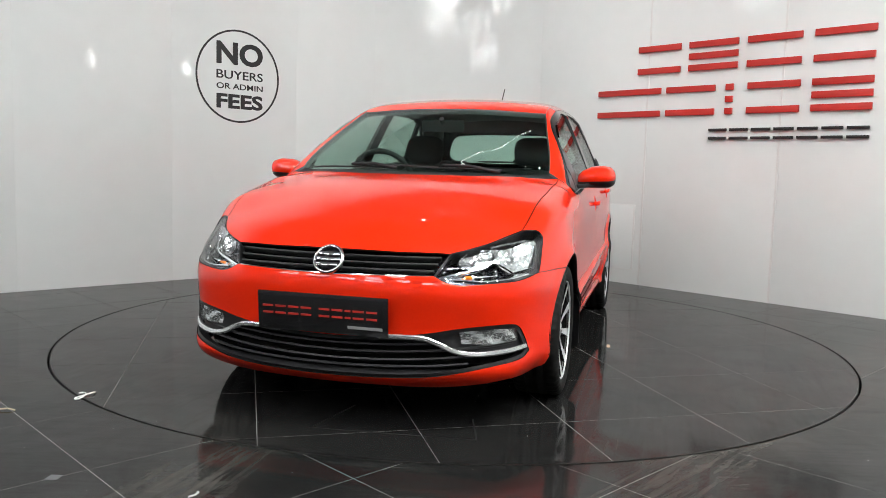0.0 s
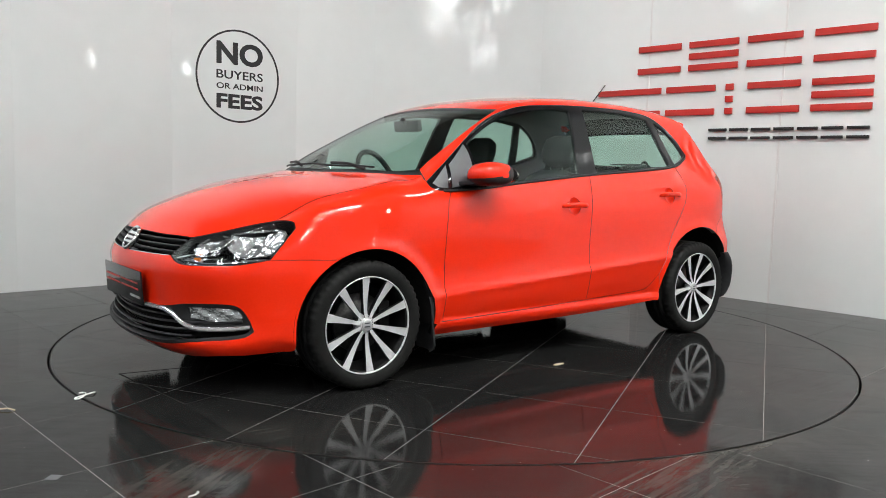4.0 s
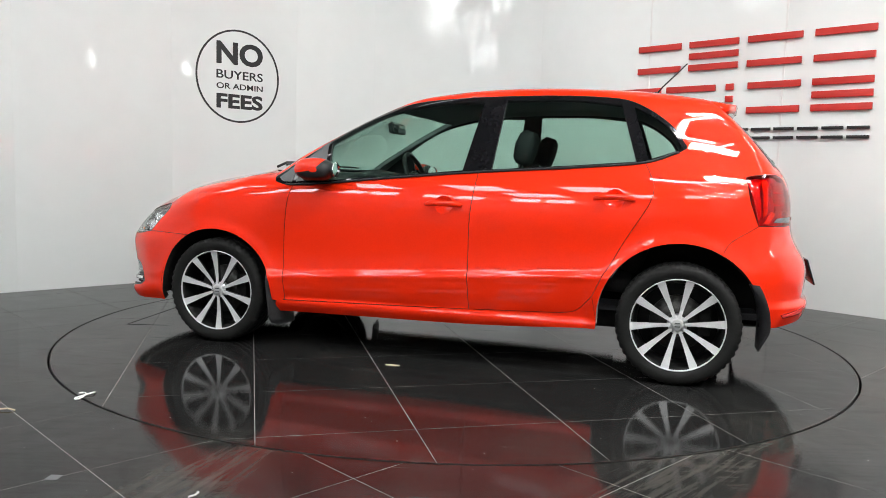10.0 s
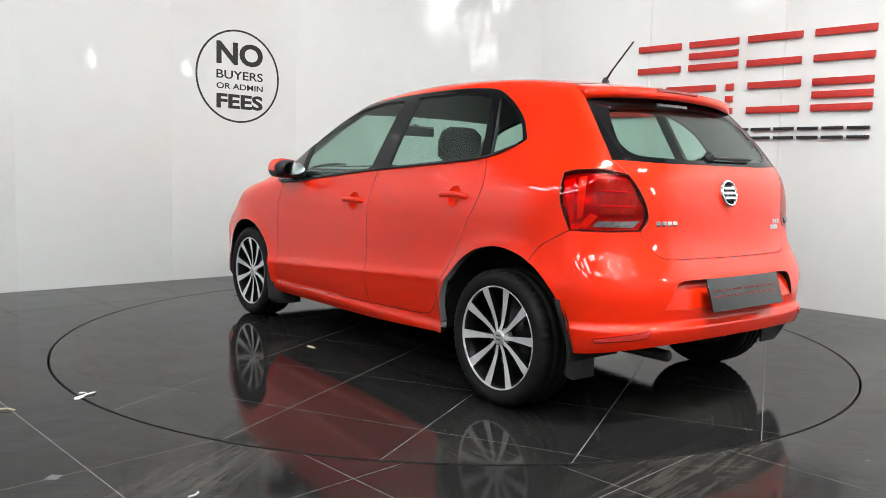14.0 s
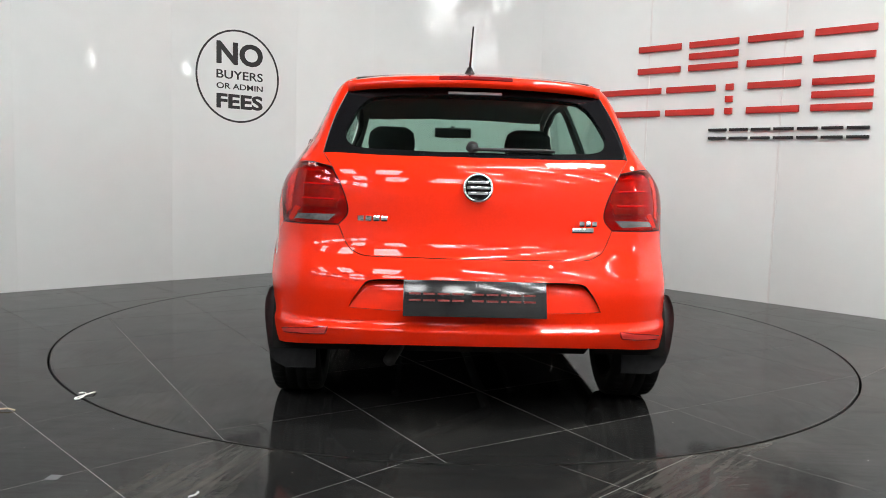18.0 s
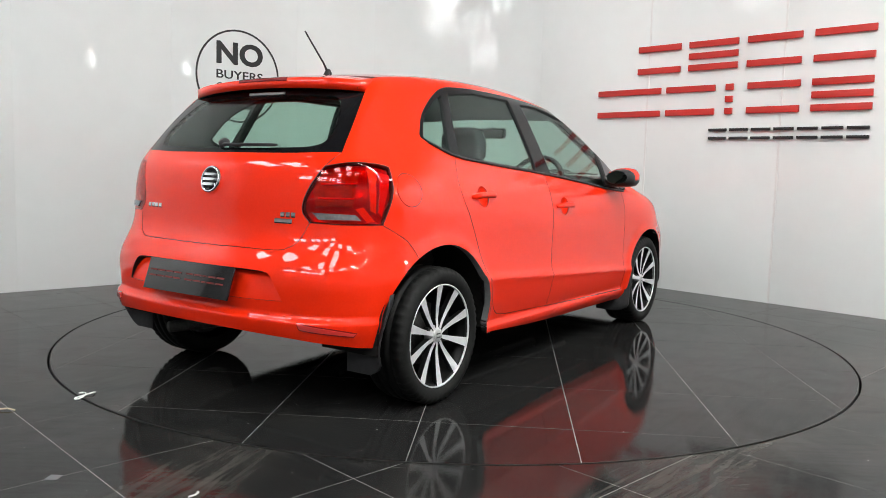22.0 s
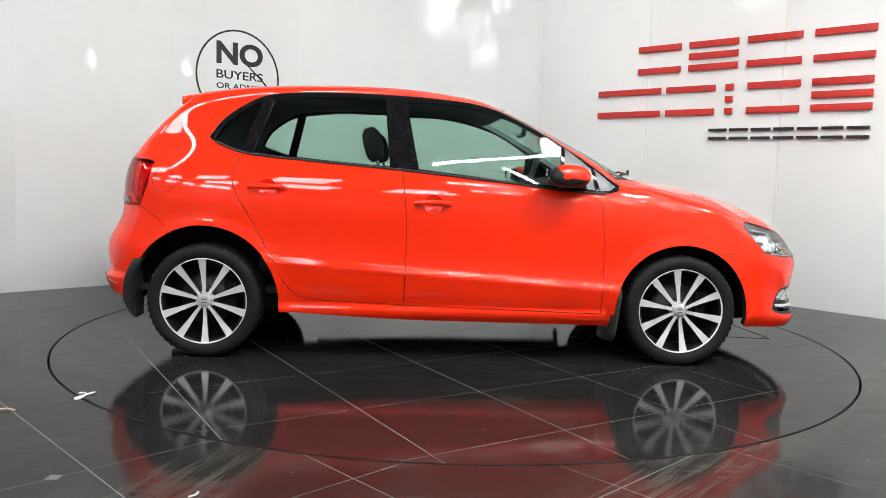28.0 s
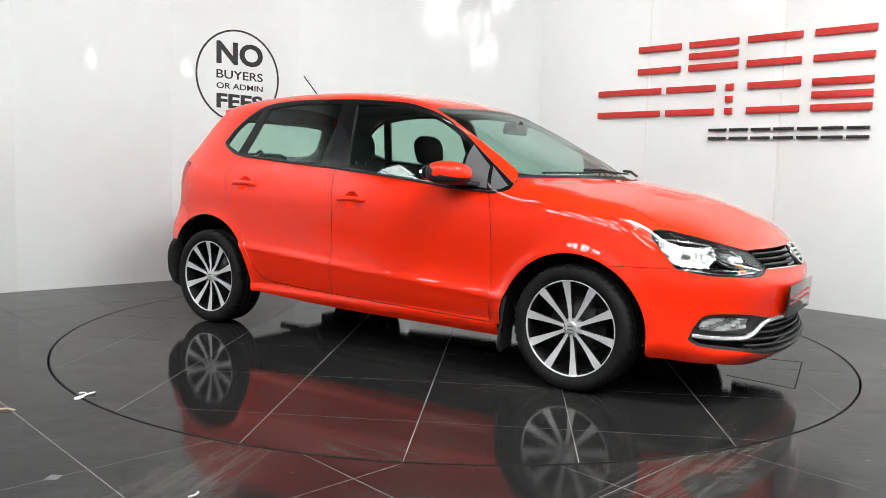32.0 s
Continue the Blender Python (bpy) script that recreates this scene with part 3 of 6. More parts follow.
def side_width(x, z):
    low = -.062 * x * step(.15, .45, z) * (1 - step(.6, .85, z))
    door = step(-.95, -.78, x) * (1 - step(.80, .90, x))
    q = z - low
    # doors tuck in under the crease; the sill stands out below them
    k = .447 - q
    tuck = .10 * (k + np.sqrt(k * k + .0001)) / 2 * step(.255, .30, z) - .005 * np.exp(-((z - .240) / .022) ** 2)
    w = plan(x) - door * tuck - tumble(z - low - droop(x) * step(.5, .8, z) * (1 - .6 * step(.95, 1.3, z))) - pinch(x) * step(.88, 1.2, z)
    # the nose draws in towards the lamps
    w = w - .022 * step(1.25, 1.75, x) * step(.50, .68, z) + .022 * step(-1.35, -1.65, x) * (1 - step(.45, .65, z)) - .012 * step(-1.25, -1.6, x) * step(.62, .80, z) * (1 - step(1.0, 1.2, z))
    for wx, wz, r in WHEELS:
        d = np.hypot(x - wx, z - wz)
        w = w + .014 * np.exp(-((d - r) / .038) ** 2)
    return w


def top_height(x, y):
    b = .34 * step(-.3, .4, x)
    crown = .10 - .058 * step(-.1, .3, x) * (1 - step(.75, 1.05, x)) + .05 * step(.8, 1.3, x) - .085 * step(.85, 1.10, x) * (1 - step(1.40, 1.68, x))
    return crest(x + b * y * y) - crown * y * y


def body(x, y, z):
    """Below zero inside the car's outer skin."""
    y = np.abs(y)
    side = y - side_width(x, z)
    t = top_height(x, y)
    s = (top_height(x + .01, y) - t) / .01
    top = (z - t) / np.sqrt(1 + s * s)
    front = (x - nose(z) + nose_plan(y)) * .9
    rear = (tail(z) + tail_plan(y) - x) * .85
    g = smax(side, top, corner(x))
    g = smax(g, front, .06)
    return smax(g, rear, .05)


def shoot(o, d, far=3.0):
    """Where rays that start inside leave the skin."""
    o, d = np.broadcast_arrays(np.asarray(o, float), np.asarray(d, float))
    lo, hi = np.zeros(o.shape[:-1]), np.full(o.shape[:-1], far)
    # first crossing by marching
    for k in range(34):
        mid = (lo + hi) / 2
        p = o + d * mid[..., None]
        ins = body(p[..., 0], p[..., 1], p[..., 2]) < 0
        lo, hi = np.where(ins, mid, lo), np.where(ins, hi, mid)
    return o + d * ((lo + hi) / 2)[..., None]


def grad(p, e=.004):
    g = []
    for i in range(3):
        a, b = p.copy(), p.copy()
        a[..., i] += e
        b[..., i] -= e
        g.append(body(a[..., 0], a[..., 1], a[..., 2]) - body(b[..., 0], b[..., 1], b[..., 2]))
    g = np.stack(g, -1)
    return g / np.linalg.norm(g, axis=-1, keepdims=True)


# ---- car: panels cut from one body surface ----
def on(p):
    """Move points onto the skin along its slope."""
    p = np.array(p, float)
    for _ in range(8):
        g = body(p[..., 0], p[..., 1], p[..., 2])
        p = p - grad(p) * g[..., None]
    return p


def run(*pts, h=0.02, curved=True):
    """A line on the skin through points, evenly stepped."""
    p = np.array(pts, float)
    out = []
    for i in range(len(p) - 1):
        a, b = p[i], p[i + 1]
        n = max(1, int(np.ceil(np.linalg.norm(b - a) / h)))
        for k in range(n):
            t = k / n
            if curved and len(p) > 2:
                q0 = p[i - 1] if i else 2 * a - b
                q1 = p[i + 2] if i + 2 < len(p) else 2 * b - a
                ta, tb = (b - q0) / 2, (q1 - a) / 2
                out.append((2 * t ** 3 - 3 * t * t + 1) * a + (t ** 3 - 2 * t * t + t) * ta + (3 * t * t - 2 * t ** 3) * b + (t ** 3 - t * t) * tb)
            else:
                out.append(a + (b - a) * t)
    out.append(p[-1])
    return on(np.array(out))


def arch(wheel, a0, a1, n=28):
    wx, wz, r = WHEELS[wheel]
    a = np.radians(np.linspace(a0, a1, n))
    x, z = wx + r * np.cos(a), wz + r * np.sin(a)
    return shoot(np.stack([x, 0 * x, z], -1), np.array([0, 1.0, 0]))


def chain(*lines):
    """Join lines into one closed outline."""
    out = []
    for l in lines:
        for p in l:
            if not out or np.linalg.norm(p - out[-1]) > 0.003:
                out.append(p)
    if np.linalg.norm(out[0] - out[-1]) < 0.003:
        out.pop()
    return np.array(out)


def mirrored(p):
    return p[::-1] * (1, -1, 1)


MID_Z, NOSE_X, TAIL_X = 0.55, 1.0, -0.9


def flat(p, dom):
    if dom == "side":
        return np.stack([p[:, 0], np.arctan2(p[:, 2] - MID_Z, p[:, 1]) * 0.75], -1)
    if dom == "front":
        return np.stack([np.arctan2(p[:, 1], p[:, 0] - NOSE_X) * 0.95, p[:, 2]], -1)
    return np.stack([np.arctan2(p[:, 1], TAIL_X - p[:, 0]) * 0.95, p[:, 2]], -1)


def lifted(uv, dom):
    if dom == "side":
        a = uv[:, 1] / 0.75
        o = np.stack([uv[:, 0], 0 * a, 0 * a + MID_Z], -1)
        d = np.stack([0 * a, np.cos(a), np.sin(a)], -1)
    else:
        a = uv[:, 0] / 0.95
        f = 1 if dom == "front" else -1
        o = np.stack([0 * a + (NOSE_X if f > 0 else TAIL_X), 0 * a, uv[:, 1]], -1)
        d = np.stack([np.cos(a) * f, np.sin(a), 0 * a], -1)
    return shoot(o, d)


def within(q, poly):
    x, y = q[:, 0], q[:, 1]
    c = np.zeros(len(q), bool)
    for (x0, y0), (x1, y1) in zip(poly, np.roll(poly, -1, 0)):
        if y0 != y1:
            c ^= ((y0 > y) != (y1 > y)) & (x < (x1 - x0) * (y - y0) / (y1 - y0) + x0)
    return c


def area(poly):
    x, y = poly[:, 0], poly[:, 1]
    return 0.5 * np.sum(x * np.roll(y, -1) - np.roll(x, -1) * y)


def inset(poly, gap):
    s = 1 if area(poly) > 0 else -1
    t = np.roll(poly, -1, 0) - np.roll(poly, 1, 0)
    t /= np.linalg.norm(t, axis=1, keepdims=True) + 1e-12
    return poly + np.stack([-t[:, 1], t[:, 0]], -1) * gap * s


def away(q, poly):
    """Distance from points to a polygon's edge."""
    best = np.full(len(q), 9.0)
    for a, b in zip(poly, np.roll(poly, -1, 0)):
        ab = b - a
        k = np.clip(((q - a) @ ab) / (ab @ ab + 1e-12), 0, 1)
        best = np.minimum(best, np.linalg.norm(q - a - k[:, None] * ab, axis=1))
    return best


def panel(name, outline, dom, mat, parent, holes=(), thick=0.012, gap=None, h=0.024, lift=0.0, back=None, label="", both=False, shape=None, side="left"):
    """A plate cut from the skin: an outline and holes on it, a thickness, and a lining at the back."""
    from mathutils.geometry import delaunay_2d_cdt
    if gap is None:
        gap = 0.0016 if "door" in name else 0.0012
    rings = [inset(flat(np.asarray(outline), dom), gap)] + [inset(flat(np.asarray(q), dom), -gap) for q in holes]
    pts, edges = [], []
    for r in rings:
        s = len(pts)
        pts += [tuple(p) for p in r]
        edges += [(s + i, s + (i + 1) % len(r)) for i in range(len(r))]
    lo, hi = rings[0].min(0), rings[0].max(0)
    gx, gy = np.arange(lo[0] + h / 2, hi[0], h), np.arange(lo[1] + h / 2, hi[1], h)
    q = np.stack(np.meshgrid(gx, gy), -1)
    q[1::2, :, 0] += h / 2
    q = q.reshape(-1, 2)
    keep = within(q, rings[0]) & (away(q, rings[0]) > h * 0.45)
    for r in rings[1:]:
        keep &= ~within(q, r) & (away(q, r) > h * 0.45)
    pts += [tuple(p) for p in q[keep]]
    v, _, f, *_ = delaunay_2d_cdt([Vector(p) for p in pts], edges, [], 0, 1e-6)
    uv = np.array([tuple(p) for p in v])
    f = np.array([t for t in f if len(t) == 3])
    c = uv[f].mean(1)
    ok = within(c, rings[0])
    for r in rings[1:]:
        ok &= ~within(c, r)
    f = f[ok]
    p = lifted(uv, dom)
    n = grad(p)
    # wind the faces outward
    fn = np.cross(p[f[:, 1]] - p[f[:, 0]], p[f[:, 2]] - p[f[:, 0]])
    turned = (fn * n[f[:, 0]]).sum(1) < 0
    f[turned] = f[turned][:, ::-1]
    p = p + n * lift
    if shape is not None:
        p = shape(p, n)
    m = len(p)
    verts = np.concatenate([p, p - n * thick])
    faces = [tuple(t) for t in f] + [tuple(t[::-1] + m) for t in f]
    index = [0] * len(f) + [1 if back else 0] * len(f)
    count = {}
    for t in f:
        for a, b in ((t[0], t[1]), (t[1], t[2]), (t[2], t[0])):
            count[(a, b)] = 1
    rim = [(a, b) for a, b in count if (b, a) not in count]
    # the rim has its own vertices, so that its edge stays crisp
    base = len(verts)
    ids = {}
    extra = []
    for a, b in rim:
        for i in (a, b):
            if i not in ids:
                ids[i] = base + len(extra)
                extra += [p[i], p[i] - n[i] * thick]
    for a, b in rim:
        faces.append((ids[b], ids[a], ids[a] + 1, ids[b] + 1))
        index.append(1 if back else 0)
    verts = np.concatenate([verts, np.array(extra)])
    normals = None if shape is not None else list(n) + list(-n) + [None] * len(extra)
    made = []
    for flip in ((False, True) if both else (side == "right",)):
        made.append(mesh_object(name, verts, faces, [mat, back] if back else mat, parent, label, index, normals, True, flip))
    return made


car = thing("car", label="bright red five-door hatchback with two-tone alloy wheels on the turntable", category="car")

# lines on the left half of the skin
HOOD_FRONT = run((1.985, 0, .685), (1.975, .15, .684), (1.955, .27, .681), (1.903, .442, .680))
HL_TOP = run((1.903, .442, .680), (1.845, .505, .690), (1.765, .578, .712), (1.62, .665, .758))
HL_TIP = run((1.62, .665, .758), (1.585, .698, .7575), (1.566, .722, .750), (1.572, .745, .730))
HL_REAR = run((1.572, .745, .730), (1.69, .755, .603))
HL_LOW = run((1.69, .755, .603), (1.80, .70, .582), (1.88, .62, .573), (1.945, .51, .566), (1.968, .45, .574), (1.976, .40, .60))
HL_INNER = run((1.976, .40, .60), (1.903, .442, .680))
GRILLE_LOW = run((1.976, .40, .60), (2.01, .235, .595), (2.026, 0, .588))
HOOD_SIDE = run((1.62, .665, .758), (1.35, .682, .84), (1.1, .700, .91), (.885, .706, .965))
HOOD_REAR = run((.885, .706, .965), (.96, .60, .975), (1.06, .42, .98), (1.14, .2, .98), (1.17, 0, .98))
SCREEN_LOW = run((.865, .657, .992), (.915, .58, .995), (.99, .42, 1.005), (1.055, .2, 1.005), (1.08, 0, 1.005))
SCREEN_SIDE = run((.865, .657, .992), (.79, .648, 1.045), (.68, .628, 1.11), (.57, .603, 1.175), (.42, .57, 1.255), (.275, .540, 1.322))
SCREEN_TOP = run((.275, .540, 1.322), (.315, .42, 1.335), (.345, .2, 1.34), (.358, 0, 1.34))
ROOF_SIDE = run((.275, .540, 1.322), (.05, .535, 1.38), (-.3, .525, 1.41), (-.7, .52, 1.42), (-1.1, .50, 1.40), (-1.30, .49, 1.37))
ROOF_REAR = run((-1.30, .49, 1.37), (-1.31, .25, 1.39), (-1.315, 0, 1.40))
DLO_TOP = run((.89, .745, .930), (.734, .697, 1.03), (.577, .645, 1.137), (.454, .60, 1.212), (.34, .575, 1.272), (.216, .57, 1.312), (.077, .565, 1.342), (-.081, .565, 1.362),
              (-.239, .565, 1.374), (-.603, .565, 1.38), (-.8, .565, 1.37), (-.95, .575, 1.352), (-1.067, .61, 1.305), (-1.172, .64, 1.225), (-1.225, .67, 1.15))
DLO_REAR = run((-1.225, .67, 1.15), (-1.235, .68, 1.128), (-1.20, .70, 1.106))
DLO_LOW = run((-1.20, .70, 1.106), (-1.043, .741, 1.055), (-.745, .758, 1.027), (-.236, .77, .990), (.288, .792, .944), (.552, .807, .917), (.775, .805, .900), (.84, .80, .901))
DLO_TIP = run((.84, .80, .901), (.885, .775, .912), (.89, .745, .930))
DOOR_FRONT = run((.775, .805, .900), (.80, .82, .81), (.816, .82, .60), (.816, .82, .40), (.812, .81, .275))
DOOR_LOW = run((.812, .81, .270), (.411, .808, .279), (-.215, .81, .291))
DOOR_MID = run((-.236, .77, .990), (-.222, .825, .90), (-.207, .83, .72), (-.207, .82, .5), (-.215, .81, .291))
REAR_LOW = run((-.215, .81, .291), (-.56, .812, .300), (-.70, .814, .308), (-.765, .816, .33), (-.83, .83, .405))
REAR_SHUT = run((-.83, .83, .405), (-.945, .83, .631), (-1.03, .835, .775), (-1.082, .835, .875), (-1.094, .82, .96), (-1.06, .765, 1.04), (-1.043, .741, 1.055))
SILL_LOW = run((.86, .775, .200), (.40, .775, .205), (-.25, .78, .213), (-.85, .805, .243))
LAMP_TOP = run((-1.505, .738, 1.004), (-1.54, .722, 1.014), (-1.60, .69, 1.016), (-1.665, .62, 1.013), (-1.70, .562, 1.003))
LAMP_INNER = run((-1.70, .562, 1.003), (-1.757, .517, .909), (-1.777, .498, .825), (-1.768, .535, .777))
LAMP_LOW = run((-1.768, .535, .777), (-1.70, .66, .772), (-1.64, .727, .772), (-1.575, .770, .772))
LAMP_FRONT = run((-1.575, .770, .772), (-1.53, .780, .89), (-1.505, .738, 1.004))
GATE_SIDE = run((-1.64, .60, 1.054), (-1.70, .562, 1.003))
GATE_LOW = run((-1.768, .535, .777), (-1.792, .503, .719), (-1.81, .465, .692), (-1.835, .40, .683), (-1.858, .15, .683), (-1.862, 0, .683))
GLASS_LOW = run((-1.64, .60, 1.054), (-1.70, .40, 1.057), (-1.722, .2, 1.057), (-1.728, 0, 1.057))
GLASS_SIDE = run((-1.415, .525, 1.315), (-1.53, .57, 1.18), (-1.64, .60, 1.054))
GLASS_TOP = run((-1.415, .525, 1.315), (-1.44, .35, 1.325), (-1.455, 0, 1.335))
PILLAR_TOP = run((-1.30, .49, 1.37), (-1.37, .50, 1.345), (-1.415, .525, 1.315))
BUMPER_SEAM = run((-1.415, .825, .635), (-1.46, .815, .70), (-1.575, .770, .772))
F_ARCH_REAR = arch(0, 180, 62)
FRONT_SEAM = run(F_ARCH_REAR[-1], (1.546, .80, .600), (1.69, .755, .603))
F_ARCH_FRONT = arch(0, 62, -10, 20)


seam_angle = math.degrees(math.atan2(.635 - WHEELS[1][1], -1.415 - WHEELS[1][0]))
R_ARCH_TOP = arch(1, seam_angle, -4, 30)
R_ARCH_REAR = arch(1, seam_angle, 180, 20)


def disc_on(x, z, r, n=28):
    """A round outline on the car's side."""
    a = np.linspace(0, 2 * np.pi, n, endpoint=False)
    px, pz = x + r * np.cos(a), z + r * np.sin(a)
    return shoot(np.stack([px, 0 * px, pz], -1), np.array([0, 1.0, 0]))


def side_point(x, z, off=0.0):
    p = shoot(np.array([[x, 0, z]]), np.array([0, 1.0, 0]))
    n = grad(p)
    return Vector((p + n * off)[0])


def door_handle(door, x, z, flip):
    """A bar bridging a round dish in the door."""
    mid = np.array(side_point(x, z))

    def dish(p, n):
        d = np.linalg.norm(p - mid, axis=1) / 0.05
        return p - n * (0.024 * np.clip(1 - d * d, 0, 1))[:, None]
    panel("handle_dish", disc_on(x, z, .046), "side", RED, door, thick=0.004, gap=-0.002, h=0.012, shape=dish, side="right" if flip else "left")
    verts, faces = [], []
    n = 16
    for i in range(n + 1):
        u = i / n
        px = x + 0.098 - 0.196 * u
        c = side_point(px, z + 0.004 * math.sin(u * math.pi))
        e = min(u, 1 - u)
        out = 0.004 + 0.022 * min(1, e / 0.16) ** 0.6
        tall = 0.008 + 0.006 * min(1, e / 0.12)
        nrm = Vector(grad(np.array([c]))[0])
        for k in range(8):
            a = 2 * math.pi * k / 8
            verts.append(tuple(c + nrm * (out + 0.007 * math.cos(a)) + Vector((0, 0, 1)) * tall * math.sin(a)))
    for i in range(n):
        for k in range(8):
            faces.append((i * 8 + k, i * 8 + (k + 1) % 8, i * 8 + 8 + (k + 1) % 8, i * 8 + 8 + k))
    faces += [tuple(range(7, -1, -1)), tuple(range(n * 8, n * 8 + 8))]
    mesh_object("handle", verts, faces, RED, door, flip=flip)


def paint_panels():
    r = lambda p: p[::-1]
    half = chain(HOOD_FRONT, HL_TOP, HOOD_SIDE, HOOD_REAR)
    panel("hood", chain(half, mirrored(half)), "side", RED, car, back=DARK, label="glossy red bonnet")
    # fender
    foot = run(DOOR_FRONT[-1], (.84, .80, .262), F_ARCH_REAR[0] + np.array([-.004, 0, -.02]))
    fender = chain(HOOD_SIDE, run(HOOD_SIDE[-1], (.895, .735, .945), DLO_TIP[-1]), r(DLO_TIP), run((.84, .80, .901), (.775, .805, .900)), DOOR_FRONT, foot,
                   F_ARCH_REAR, run(F_ARCH_REAR[-1], FRONT_SEAM[0]), FRONT_SEAM, r(HL_REAR), r(HL_TIP))
    panel("front_fender", fender, "side", RED, car, back=DARK, both=True)
    belt = DLO_LOW
    cut = lambda line, a, b: line[(line[:, 0] <= max(a, b) + 1e-6) & (line[:, 0] >= min(a, b) - 1e-6)]
    front_belt = cut(belt, -.236, .775)
    rear_belt = cut(belt, -1.043, -.236)
    door = chain(r(front_belt), r(front_belt)[-1:], DOOR_MID, r(DOOR_LOW), r(DOOR_FRONT))
    doors = list(panel("front_door", door, "side", RED, car, holes=[disc_on(-.071, .818, .046)], back=PLASTIC, thick=0.045, both=True, h=0.014))
    door = chain(rear_belt, DOOR_MID, REAR_LOW, REAR_SHUT)
    doors += panel("rear_door", door, "side", RED, car, holes=[disc_on(-.915, .877, .046)], back=PLASTIC, thick=0.045, both=True, h=0.014)
    for d, (x, z), flip in zip(doors, ((-.071, .818),) * 2 + ((-.915, .877),) * 2, (0, 1, 0, 1)):
        door_handle(d, x, z, bool(flip))
    frame = chain(SCREEN_SIDE, ROOF_SIDE, PILLAR_TOP, GLASS_SIDE, GATE_SIDE, r(LAMP_TOP), r(LAMP_FRONT), r(BUMPER_SEAM), R_ARCH_TOP, run(R_ARCH_TOP[-1], REAR_LOW[-1]),
                  REAR_SHUT, r(cut(belt, -1.20, -1.043)), r(DLO_REAR), r(DLO_TOP), run(DLO_TOP[0], (.885, .715, .955), SCREEN_SIDE[0]))
    panel("body_side", frame, "side", RED, car, back=LINING, thick=0.03, h=0.018)
    flap = disc_on(-1.438, .908, .066)
    panel("body_side", frame, "side", RED, car, holes=[flap], back=LINING, thick=0.03, side="right", h=0.018)
    panel("fuel_flap", flap, "side", RED, car, side="right", label="round red fuel filler flap")
    sill = chain(DOOR_LOW, REAR_LOW, run(REAR_LOW[-1], R_ARCH_TOP[-1], SILL_LOW[-1]), r(SILL_LOW), run(SILL_LOW[0], (.868, .79, .265), DOOR_LOW[0]))
    panel("sill", sill, "side", RED, car, back=DARK, both=True, thick=0.03, h=0.012)
    half = chain(r(SCREEN_TOP), ROOF_SIDE, ROOF_REAR)
    panel("roof", chain(half, mirrored(half)), "side", RED, car, back=LINING, thick=0.03, gap=0.001, label="glossy red roof")
    half = chain(r(SCREEN_LOW), SCREEN_SIDE, SCREEN_TOP)
    panel("windscreen", chain(half, mirrored(half)), "side", GLASS, car, thick=0.005, lift=-0.007, gap=-0.003, label="clear laminated windscreen")
    half = chain(r(HOOD_REAR), run(HOOD_REAR[0], SCREEN_LOW[0]), SCREEN_LOW)
    panel("cowl", chain(half, mirrored(half)), "side", BLACK_TRIM, car, lift=-0.012, thick=0.01, gap=-0.004, label="black plastic cowl below the windscreen")


